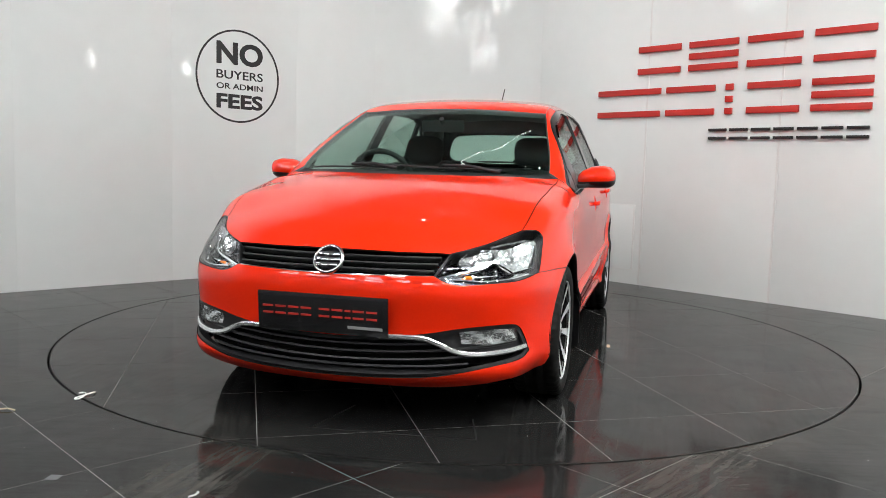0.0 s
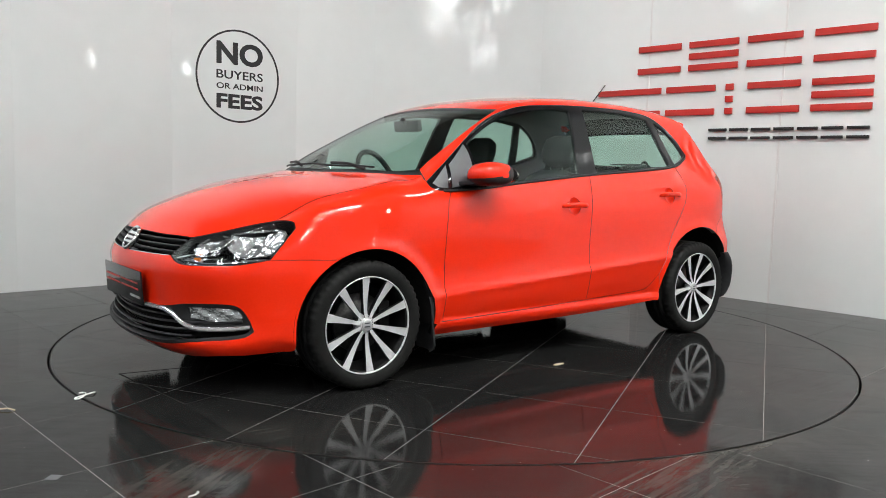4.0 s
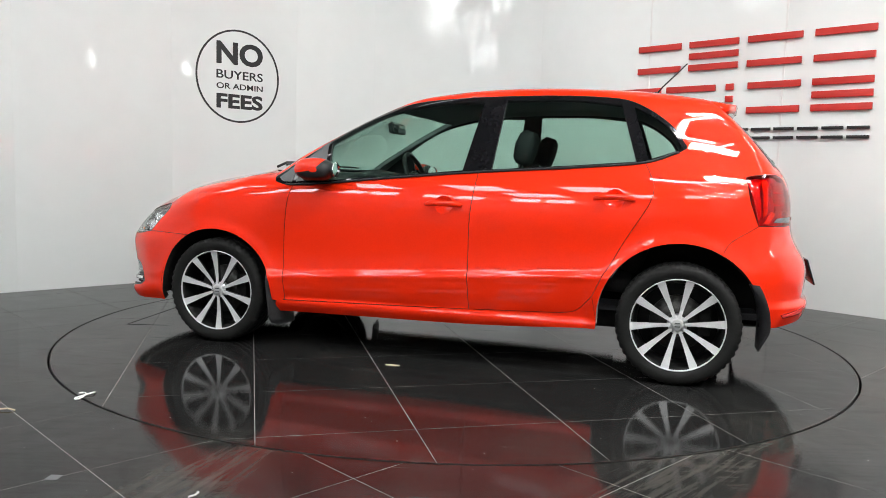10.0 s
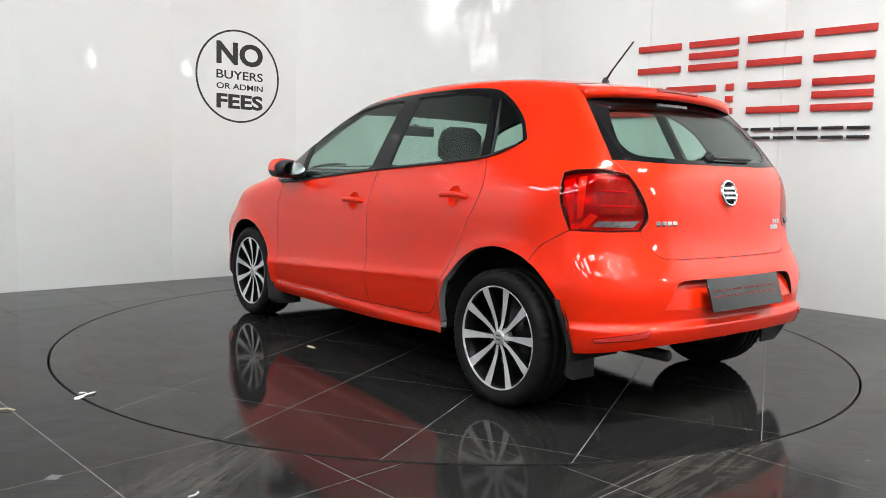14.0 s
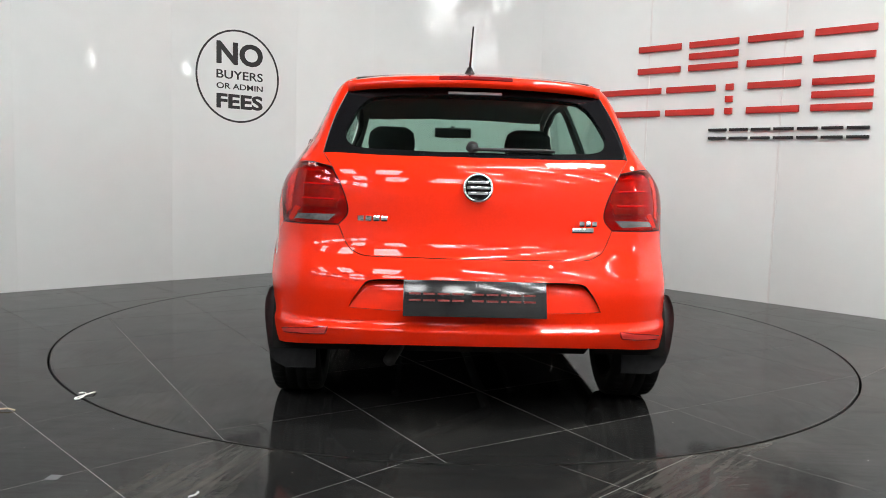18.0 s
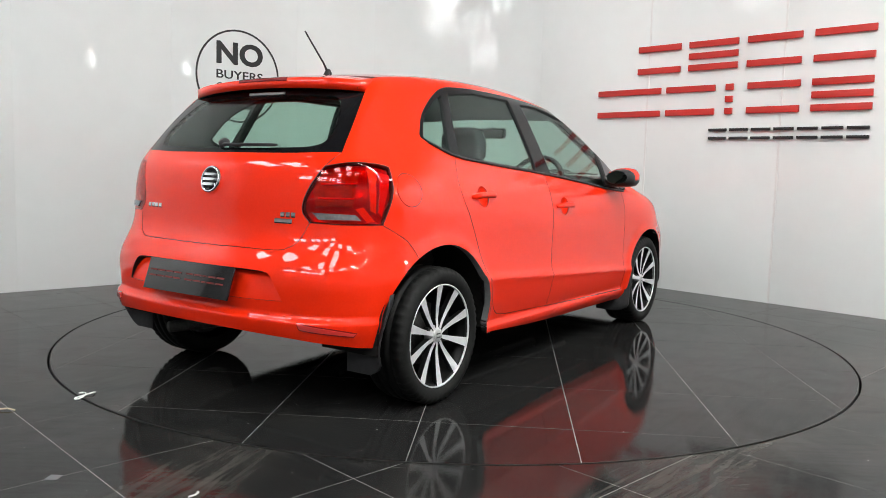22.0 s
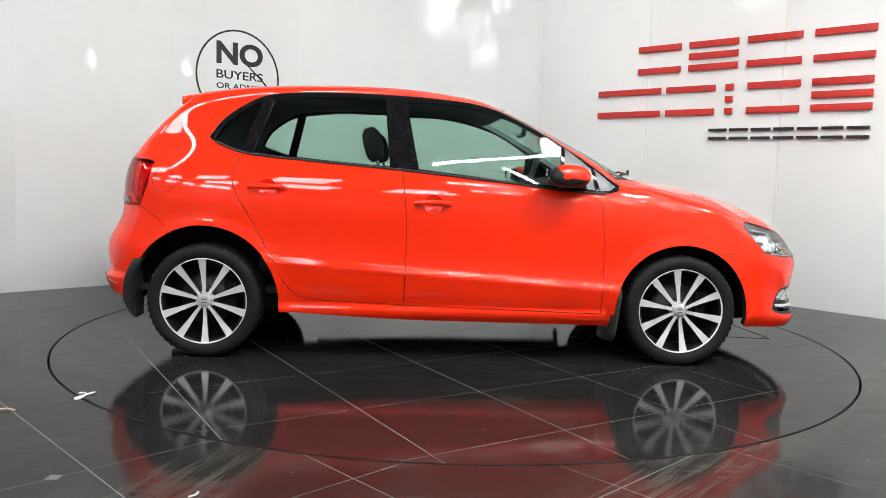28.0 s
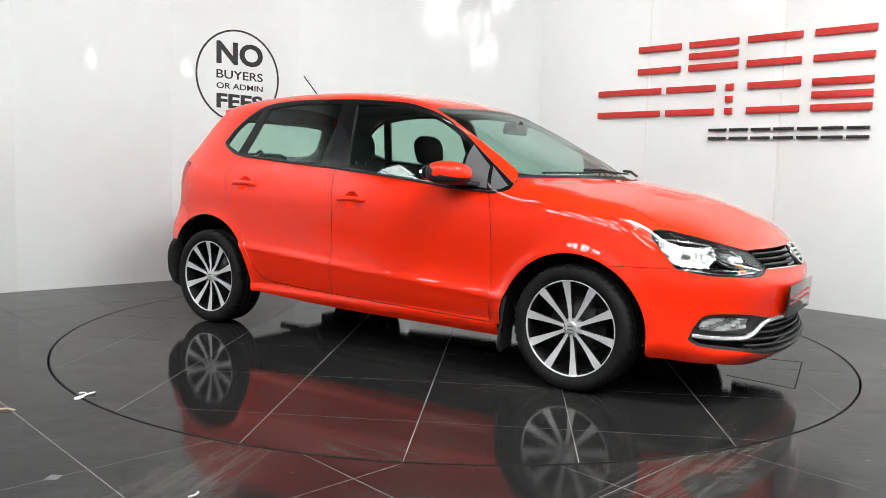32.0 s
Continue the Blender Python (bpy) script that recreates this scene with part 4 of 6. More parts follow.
def end_panels():
    r = lambda p: p[::-1]
    half = chain(r(GRILLE_LOW), r(HL_LOW), r(FRONT_SEAM), run(FRONT_SEAM[0], F_ARCH_FRONT[0]), F_ARCH_FRONT,
                 run(F_ARCH_FRONT[-1], (1.60, .765, .205), (1.75, .70, .205), (1.853, .62, .205), (1.915, .42, .185), (1.96, .2, .178), (1.972, 0, .176)))
    low = chain(run((2.02, 0, .358), (2.006, .24, .367), (1.976, .39, .385), (1.946, .49, .403), (1.88, .61, .415), (1.81, .69, .408), (1.775, .722, .36), (1.753, .737, .305)),
                run((1.753, .737, .305), (1.80, .705, .277), (1.92, .56, .252), (1.977, .37, .234), (2.011, 0, .224)))
    hole = chain(low, mirrored(low))
    bumper, = panel("front_bumper", chain(half, mirrored(half)), "front", RED, car, holes=[hole], back=DARK, thick=0.03, h=0.016, label="red front bumper with a wide lower intake")
    panel("intake_backing", hole, "front", DARK, bumper, lift=-0.07, thick=0.01, gap=-0.03)
    panel("intake_frame", chain(low, mirrored(low)), "front", BLACK_TRIM, bumper, lift=-0.004, thick=0.04, gap=0.0005,
          holes=[inset3(hole, 0.014, "front")])
    low = run((-1.905, 0, .322), (-1.90, .25, .318), (-1.86, .50, .312), (-1.78, .667, .305), (-1.66, .755, .298), (-1.612, .775, .296))
    half = chain(r(GATE_LOW), LAMP_LOW, r(BUMPER_SEAM), R_ARCH_REAR, r(low))
    rec = chain(run((-1.92, 0, .463), (-1.915, .3, .463), (-1.885, .485, .468)), run((-1.885, .485, .468), (-1.883, .42, .585)), run((-1.883, .42, .585), (-1.885, .38, .602), (-1.90, .2, .607), (-1.905, 0, .607)))
    rec = chain(rec, mirrored(rec))
    bumper, = panel("rear_bumper", chain(half, mirrored(half)), "rear", RED, car, holes=[rec], back=DARK, thick=0.04, h=0.014, label="red rear bumper with a recess for the plate")
    low, high = rec[:, 2].min(), rec[:, 2].max()
    panel("plate_recess", rec, "rear", RED, bumper, lift=-0.004, thick=0.008, gap=-0.003, h=0.014, shape=lambda p, n: p - n * 0.030 * np.clip((p[:, 2:3] - low) / (high - low), 0, 1))
    half = chain(r(GLASS_LOW), GATE_SIDE, LAMP_INNER, GATE_LOW)
    panel("tailgate", chain(half, mirrored(half)), "rear", RED, car, back=LINING, thick=0.03, label="glossy red tailgate")
    half = chain(r(GLASS_TOP), GLASS_SIDE, GLASS_LOW)
    ring = chain(half, mirrored(half))
    inner = chain(run((-1.475, 0, 1.30), (-1.465, .33, 1.292), (-1.47, .44, 1.265), (-1.55, .50, 1.165), (-1.60, .51, 1.105), (-1.66, .45, 1.078), (-1.705, .2, 1.078), (-1.71, 0, 1.078)))
    inner = chain(inner, mirrored(inner))
    panel("window_surround", ring, "rear", GLOSS_BLACK, car, holes=[inner], lift=-0.002, thick=0.02, label="gloss black border of the rear window")
    panel("rear_window", inner, "rear", GLASS, car, lift=-0.003, thick=0.005, gap=-0.002, label="clear heated rear window")


def inset3(outline, gap, dom):
    uv = inset(flat(outline, dom), gap)
    return lifted(uv, dom)


def even(p, n):
    """Rolled glass: one smooth sheet through the points, curved the same way all over."""
    x, z = p[:, 0] - p[:, 0].mean(), p[:, 2] - p[:, 2].mean()
    m = np.stack([np.ones_like(x), x, z, x * x, z * z], 1)
    q = p.copy()
    q[:, 1] = m @ np.linalg.lstsq(m, p[:, 1], rcond=None)[0] - 0.002
    return q


def glazing():
    r = lambda p: p[::-1]
    dlo = chain(DLO_TOP, DLO_REAR, DLO_LOW, DLO_TIP)
    # edges of the panes
    front = chain(run((.583, .79, .928), (.30, .785, .953), (-.145, .765, .998)), run((-.150, .765, .998), (-.222, .60, 1.352)),
                  run((-.222, .60, 1.352), (-.05, .585, 1.345), (.10, .59, 1.322), (.22, .595, 1.29), (.35, .60, 1.247), (.46, .62, 1.187), (.588, .66, 1.106)),
                  run((.588, .66, 1.106), (.583, .79, .928)))
    rear = chain(run((-.300, .765, 1.008), (-.70, .755, 1.037), (-1.005, .742, 1.063)), run((-1.005, .742, 1.063), (-.918, .60, 1.335)),
                 run((-.918, .60, 1.335), (-.7, .585, 1.358), (-.50, .585, 1.36), (-.338, .585, 1.358)), run((-.338, .585, 1.358), (-.300, .765, 1.008)))
    quarter = chain(run((-1.062, .73, 1.072), (-1.19, .70, 1.118), (-1.213, .69, 1.135)), run((-1.213, .69, 1.135), (-1.16, .65, 1.215), (-1.065, .625, 1.288), (-.978, .60, 1.325)),
                    run((-.978, .60, 1.325), (-1.062, .73, 1.072)))
    panel("window_trim", dlo, "side", GLOSS_BLACK, car, holes=[front, rear, quarter], lift=-0.001, thick=0.02, gap=0.001, back=PLASTIC, both=True, h=0.03, label="black window frames and pillar trim")
    for line in (front, rear, quarter):
        panel("side_window", line, "side", GLASS, car, lift=-0.006, thick=0.004, gap=-0.003, both=True, h=0.04, shape=even, label="clear side window glass")
    tri = chain(run((.600, .79, .925), (.765, .80, .912)), run((.765, .80, .912), (.745, .72, 1.015)), run((.745, .72, 1.015), (.602, .655, 1.108)), run((.602, .655, 1.108), (.600, .79, .925)))
    panel("mirror_base", tri, "side", GREY_TRIM, car, lift=0.002, thick=0.01, gap=0.004, both=True, label="dark grey mirror triangle")
    tri = chain(run((.785, .80, .912), (.84, .79, .912), (.87, .762, .928)), run((.87, .762, .928), (.755, .71, 1.008)), run((.755, .71, 1.008), (.785, .80, .912)))
    panel("corner_trim", tri, "side", GREY_TRIM, car, lift=0.002, thick=0.01, gap=0.003, both=True, label="dark grey corner trim")
    # belt seal and centre pillar edges
    for line in (r(DLO_LOW)[2:], ):
        for flip in (False, True):
            bm = bmesh.new()
            p = line + grad(line) * 0.004
            tube(bm, [tuple(q) for q in p], 0.006, 6)
            part("belt_seal", bm, BLACK_TRIM, car, smooth=True, flip=flip)


paint_panels()
end_panels()
glazing()


# ---- car: fittings ----
def bar_along(bm, pts, outs, tall, deep, taper=False):
    """A flat-sided bar along points; outs points away from the car, its face lies on the points."""
    rings = []
    n = len(pts)
    for i, (p, o) in enumerate(zip(pts, outs)):
        p, o = Vector(p), Vector(o)
        d = (Vector(pts[min(i + 1, n - 1)]) - Vector(pts[max(i - 1, 0)])).normalized()
        up = o.cross(d).normalized()
        if up.z < 0:
            up = -up
        k = 1.0 if not taper else 0.35 + 0.65 * math.sin(math.pi * min(1, max(0.0, i / (n - 1))))
        h = tall / 2 * k
        rings.append([bm.verts.new(q) for q in (p + up * h * .5, p + up * h - o * deep * .3, p + up * h - o * deep, p - up * h - o * deep, p - up * h - o * deep * .3, p - up * h * .5)])
    for a, b in zip(rings, rings[1:]):
        for k in range(6):
            bm.faces.new((a[k], a[(k + 1) % 6], b[(k + 1) % 6], b[k]))
    bm.faces.new(rings[0])
    bm.faces.new(list(reversed(rings[-1])))
    bmesh.ops.recalc_face_normals(bm, faces=bm.faces)


def front_line(ys, z, off):
    """Points across the nose at a height, and the way out of the skin there."""
    ys = np.asarray(ys, float)
    zz = z(ys) if callable(z) else np.full_like(ys, z)
    p = shoot(np.stack([0 * ys + 0.9, ys, zz], -1), np.array([1.0, 0, 0]))
    n = grad(p)
    return p + n * off, n


def end_line(ys, z, off):
    ys = np.asarray(ys, float)
    zz = z(ys) if callable(z) else np.full_like(ys, z)
    p = shoot(np.stack([0 * ys - 0.8, ys, zz], -1), np.array([-1.0, 0, 0]))
    n = grad(p)
    return p + n * off, n


def badge(name, p, n, r, parent):
    """A round chrome emblem: a ring, a dark ground and plain bars."""
    m = Vector(n).to_track_quat("Z", "Y").to_matrix().to_4x4()
    m.translation = Vector(p)
    bm = bmesh.new()
    lathe(bm, [(0.0005, -0.012), (0.0005, 0.004), (r * .82, 0.002), (r * .82, -0.012)], 40, "z", m=m)
    disc = part(name, bm, GLOSS_BLACK, parent, "round chrome emblem on the bodywork", smooth=True)
    bm = bmesh.new()
    lathe(bm, [(r * .80, -0.012), (r * .80, 0.006), (r * .86, 0.010), (r * .97, 0.008), (r, 0.0), (r, -0.012), (r * .80, -0.012)], 40, "z", m=m)
    part("ring", bm, CHROME, disc, smooth=True)
    for k in (-0.36, 0.0, 0.36):
        w = r * math.sqrt(.62 - k * k)
        bm = bmesh.new()
        box(bm, (w * 1.9, r * .20, 0.008), m @ pose(0, k * r, 0.005))
        part("bar", bm, CHROME, disc, bevel=0.0015)


def grille():
    r = lambda p: p[::-1]
    half = chain(HOOD_FRONT, r(HL_INNER), GRILLE_LOW)
    back, = panel("grille", chain(half, mirrored(half)), "front", GLOSS_BLACK, car, lift=-0.035, thick=0.02, gap=-0.02, label="black slatted radiator grille")
    for z, w in ((.666, .415), (.643, .408), (.620, .398)):
        bm = bmesh.new()
        p, n = front_line(np.linspace(-w, w, 40), lambda y: z - .012 * (np.abs(y) / .4) ** 2 * 0, -0.004)
        bar_along(bm, p, n, 0.013, 0.024)
        part("slat", bm, BLACK_TRIM, back, smooth=True)
    bm = bmesh.new()
    p, n = front_line(np.linspace(-.392, .392, 40), lambda y: .594 + .006 * (np.abs(y) / .4), 0.001)
    bar_along(bm, p, n, 0.007, 0.012)
    part("chrome_strip", bm, CHROME, back, "thin chrome strip", smooth=True)
    p, n = front_line([0.0], .642, 0.004)
    badge("emblem", p[0], n[0] + np.array([0, 0, .0]), 0.062, car)
    # lower intake
    intake = bpy.data.objects["front_bumper"]
    for z, w in ((.258, .54), (.283, .66), (.308, .70), (.332, .40)):
        bm = bmesh.new()
        p, n = front_line(np.linspace(-w, w, 48), lambda y: z + .035 * (np.abs(y) / .7) ** 2, -0.012)
        bar_along(bm, p, n, 0.012, 0.03)
        part("slat", bm, BLACK_TRIM, intake, smooth=True)
    for flip in (False, True):
        side = "right" if flip else "left"
        pod = chain(run((1.99, .33, .372), (1.976, .39, .381), (1.946, .49, .398), (1.88, .61, .410), (1.815, .685, .402), (1.785, .715, .36), (1.772, .725, .325)),
                    run((1.772, .725, .325), (1.85, .65, .318), (1.924, .562, .312), (1.952, .49, .318), (1.975, .41, .345), (1.99, .33, .372)))
        panel("fog_lamp_surround", pod, "front", BLACK_TRIM, intake, lift=-0.022, thick=0.02, gap=-0.004, side=side)
        lamp = chain(run((1.943, .497, .390), (1.87, .62, .396), (1.79, .70, .392)), run((1.79, .70, .392), (1.785, .708, .365), (1.80, .69, .345)), run((1.80, .69, .345), (1.883, .62, .338), (1.94, .508, .343)),
                     run((1.94, .508, .343), (1.943, .497, .390)))
        bowl, = panel("fog_lamp", lamp, "front", SATIN, intake, lift=-0.02, thick=0.01, h=0.012, side=side, label="rectangular chrome fog lamp with a clear lens",
                      shape=lambda p, n: p + n * (0.007 * np.abs(np.sin(p[:, 1:2] * 36)) + 0.003 * np.sin(p[:, 2:3] * 120 + p[:, 1:2] * 60)))
        bowl.data.polygons.foreach_set("use_smooth", np.zeros(len(bowl.data.polygons), bool))
        panel("lens", lamp, "front", CLEAR, bowl, lift=-0.004, thick=0.003, side=side)
        bm = bmesh.new()
        line = run((2.012, .20, .366), (2.0, .30, .368), (1.983, .37, .364), (1.968, .43, .342), (1.95, .485, .316), (1.924, .56, .306), (1.85, .65, .310), (1.767, .726, .322))
        n = grad(line)
        bar_along(bm, line + n * 0.006, n, 0.019, 0.016)
        part("chrome_strip", bm, SATIN, intake, "bent chrome trim strip", smooth=True, flip=flip)


def headlights():
    outline = chain(HL_TOP, HL_TIP, HL_REAR, HL_LOW, HL_INNER)
    chrome = chain(run((1.966, .42, .602), (1.914, .509, .606), (1.872, .566, .609), (1.80, .665, .608), (1.70, .742, .612)), run((1.70, .742, .612), (1.69, .745, .606)),
                   run((1.69, .745, .606), (1.80, .695, .588), (1.88, .615, .579), (1.935, .515, .571), (1.955, .46, .578), (1.966, .42, .602)))
    outer = chain(run((1.790, .575, .720), (1.635, .695, .745)), run((1.635, .695, .745), (1.605, .735, .715), (1.69, .748, .620)), run((1.69, .745, .625), (1.804, .676, .615)), run((1.804, .676, .615), (1.825, .612, .66), (1.790, .575, .720)))
    inner = chain(run((1.895, .478, .665), (1.836, .514, .702), (1.79, .585, .700)), run((1.79, .585, .700), (1.828, .593, .667), (1.878, .554, .637)), run((1.878, .554, .637), (1.912, .490, .638), (1.895, .478, .665)))
    for flip in (False, True):
        side = "right" if flip else "left"
        house, = panel("headlight", outline, "front", GLOSS_BLACK, car, lift=-0.085, thick=0.01, gap=-0.012, side=side, label="clear headlight unit with chrome reflectors")
        panel("rim", outline, "front", BLACK_TRIM, house, holes=[inset3(outline, 0.004, "front")], lift=-0.001, thick=0.07, side=side)
        panel("reflector_tray", chrome, "front", REFLECTOR, house, lift=-0.040, thick=0.006, h=0.010, side=side,
              shape=lambda p, n: p + n * (0.004 * np.sin(p[:, 1:2] * 150 + p[:, 2:3] * 60) + 0.003 * np.sin(p[:, 2:3] * 260)))
        # faceted bowls, each with a lamp socket in its middle
        for ring, deep, fine in ((outer, .045, .013), (inner, .034, .010)):
            mid = np.mean(ring, 0)

            def dish(p, n):
                d = np.linalg.norm(p - p.mean(0), axis=1, keepdims=True)
                u = np.clip(d / d.max(), 0, 1)
                return p - n * deep * (1 - u ** 1.6) + n * 0.0035 * np.sin(p[:, 1:2] * 260) * np.sin(p[:, 2:3] * 310)
            bowl, = panel("reflector", ring, "front", REFLECTOR, house, lift=-0.022, thick=0.004, gap=0.002, h=fine, side=side, shape=dish)
            bowl.data.polygons.foreach_set("use_smooth", np.zeros(len(bowl.data.polygons), bool))
            panel("bowl_rim", ring, "front", CHROME, house, holes=[inset3(ring, 0.0035, "front")], lift=-0.020, thick=0.01, side=side)
            n = grad(mid[None])[0]
            m = Vector((.95, n[1] * .5, -.03)).to_track_quat("Z", "Y").to_matrix().to_4x4()
            m.translation = Vector(mid - n * .05)
            bm = bmesh.new()
            lathe(bm, [(0.0005, 0.022), (0.006, 0.020), (0.009, 0.012), (0.0105, 0.0), (0.0105, -0.02), (0.017, -0.024)], 14, "z", m=m)
            part("bulb", bm, GREY_TRIM, house, smooth=True, flip=flip)
        # dark divider between the bowls and the sweeping chrome wing under them
        for pts, tall, deep, drop, mat, nm in (
                ([(1.972, .415, .594), (1.914, .509, .620), (1.872, .566, .636), (1.83, .60, .662), (1.797, .605, .690)], .013, .03, .016, CHROME, "wing"),
                ([(1.90, .545, .592), (1.85, .62, .597), (1.79, .68, .606)], .018, .02, .030, GLOSS_BLACK, "divider"),
                ([(1.945, .47, .586), (1.90, .575, .583), (1.83, .665, .590), (1.74, .735, .604)], .009, .02, .014, CHROME, "chrome_bar"),
                ([(1.685, .748, .625), (1.64, .748, .672), (1.605, .738, .715)], .012, .02, .020, CHROME, "chrome_bar")):
            line = run(*pts)
            n = grad(line)
            bm = bmesh.new()
            bar_along(bm, line - n * drop, n, tall, deep)
            part(nm, bm, mat, house, smooth=True, flip=flip)
        bm = bmesh.new()
        p = run((1.915, .505, .594), (1.90, .53, .594))
        n = grad(p)
        bar_along(bm, p - n * .018, n, .011, .01)
        part("amber_bulb", bm, AMBER, house, flip=flip)
        panel("lens", outline, "front", CLEAR, house, lift=-0.002, thick=0.003, gap=0.003, h=0.03, side=side)


def tail_lights():
    outline = chain(LAMP_TOP, LAMP_INNER, LAMP_LOW, LAMP_FRONT)

    def field(*q):
        return chain(*[run(a, b) for a, b in zip(q, q[1:] + q[:1])])
    inner = field((-1.715, .545, .985), (-1.748, .525, .905), (-1.748, .545, .835), (-1.66, .685, .835), (-1.625, .69, .985))
    amber = field((-1.605, .702, .992), (-1.577, .727, .988), (-1.595, .749, .812), (-1.616, .732, .826))
    wedge = field((-1.658, .690, .832), (-1.634, .712, .842), (-1.598, .747, .784), (-1.626, .725, .781))
    strip = field((-1.742, .535, .816), (-1.655, .693, .812), (-1.640, .710, .788), (-1.732, .568, .786))
    side_field = field((-1.565, .735, .985), (-1.515, .752, .975), (-1.575, .765, .80), (-1.590, .757, .82))
    for flip in (False, True):
        side = "right" if flip else "left"
        lamp, = panel("tail_light", outline, "rear", TAIL_BACK, car, lift=-0.020, thick=0.02, gap=-0.004, h=0.014, side=side, label="red tail light with an amber column and a clear strip",
                      shape=lambda p, n: p + n * 0.004 * np.sin(p[:, 2:3] * 60))
        panel("lens", outline, "rear", RED_GLASS, lamp, lift=0.001, thick=0.004, gap=0.002, h=0.016, side=side)
        panel("rim", outline, "rear", BLACK_TRIM, lamp, holes=[inset3(outline, 0.005, "rear")], lift=-0.004, thick=0.03, gap=0.0005, side=side)
        box_, = panel("lamp_box", inner, "rear", LAMP_LINING, lamp, lift=-0.010, thick=0.006, gap=0.004, h=0.018, side=side, shape=lambda p, n: p - n * 0.006 * np.cos((p[:, 2:3] - .91) * 20) + n * 0.003 * np.sin(p[:, 2:3] * 170))
        for k in range(2):
            z = .872 + .058 * k
            bm = bmesh.new()
            line = run((-1.735 + .012 * k, .555 + .004 * k, z), (-1.69 + .012 * k, .635, z), (-1.652 + .012 * k, .683 - .003 * k, z))
            n = grad(line)
            bar_along(bm, line - n * 0.008, n, 0.007, 0.008)
            part("light_bar", bm, RED_LENS, lamp, smooth=True, flip=flip)
        panel("amber_field", amber, "rear", AMBER_LIT, lamp, lift=-0.0045, thick=0.005, gap=0.002, h=0.010, side=side, shape=lambda p, n: p + n * 0.0012 * np.sin(p[:, 2:3] * 150))
        panel("wedge_field", wedge, "rear", AMBER_LIT, lamp, lift=-0.0045, thick=0.005, gap=0.001, h=0.012, side=side)
        panel("side_field", side_field, "rear", RED_LENS, lamp, lift=-0.008, thick=0.006, gap=0.001, h=0.012, side=side, shape=lambda p, n: p + n * 0.003 * np.sin(p[:, 2:3] * 220))
        panel("reversing_strip", strip, "rear", STRIP, lamp, lift=0.005, thick=0.005, gap=0.002, h=0.012, side=side)
        refl = chain(run((-1.69, .735, .364), (-1.77, .65, .384), (-1.815, .55, .394)), run((-1.815, .55, .394), (-1.812, .56, .374)), run((-1.812, .56, .374), (-1.76, .67, .360), (-1.70, .728, .352)), run((-1.70, .728, .352), (-1.69, .735, .364)))
        panel("reflector_rim", refl, "rear", DEEP_RED, bpy.data.objects["rear_bumper"], lift=0.003, thick=0.012, gap=-0.003, h=0.010, side=side)
        panel("reflector", refl, "rear", RED_LENS, bpy.data.objects["rear_bumper"], lift=0.0045, thick=0.012, h=0.012, gap=0.001, side=side, label="red reflector strip")


def plates():
    def plate(name, x, y, z, wide, tall, face, lean, label):
        m = pose(x, y, z) @ Matrix.Rotation(radians(90 * face), 4, "Z") @ Matrix.Rotation(radians(90), 4, "X") @ pose(0, 0, 0, rx=lean)
        bm = bmesh.new()
        box(bm, (wide, tall, 0.008), m)
        ob = part(name, bm, PLATE if face > 0 else PLATE_GLOSS, car, label, bevel=0.002)
        w = wide * 0.085
        spots = [-.42, -.32, -.22, -.12, .02, .12, .20, .28, .38]
        for k in spots:
            for dz in (-.02, .16):
                bm = bmesh.new()
                box(bm, (w * (.5 if k == .20 else .95), tall * 0.05, 0.003), m @ pose(k * wide, tall * (dz - .04), 0.005))
                part("bar", bm, INK_RED if face > 0 else DULL_RED, ob)
        if face > 0:
            bm = bmesh.new()
            box(bm, (wide * .26, tall * .07, 0.003), m @ pose(wide * .33, -tall * .30, 0.005))
            part("bar", bm, SILVER_INK, ob)
    plate("front_plate", 2.052, -.010, .442, .528, .148, 1, 4, "black dealer plate with red bars")
    plate("rear_plate", -1.885, .007, .522, .528, .135, -1, -18, "black dealer plate with dull red bars")
    # plain marks in place of the model names
    gate = bpy.data.objects["tailgate"]
    for y0, y1, z, n, mat in ((.455, .335, .802, 4, CHROME), (-.39, -.465, .800, 3, CHROME), (-.352, -.462, .775, 1, CHROME)):
        for k in range(n):
            a, b = y0 + (y1 - y0) * (k + .12) / n, y0 + (y1 - y0) * (k + .88) / n
            bm = bmesh.new()
            p, o = end_line(np.linspace(a, b, 4), z, 0.003)
            bar_along(bm, p, o, 0.020, 0.006)
            part("bar", bm, mat, gate)
    p, n = end_line([0.0], .925, 0.006)
    badge("emblem", p[0], n[0], 0.058, gate)


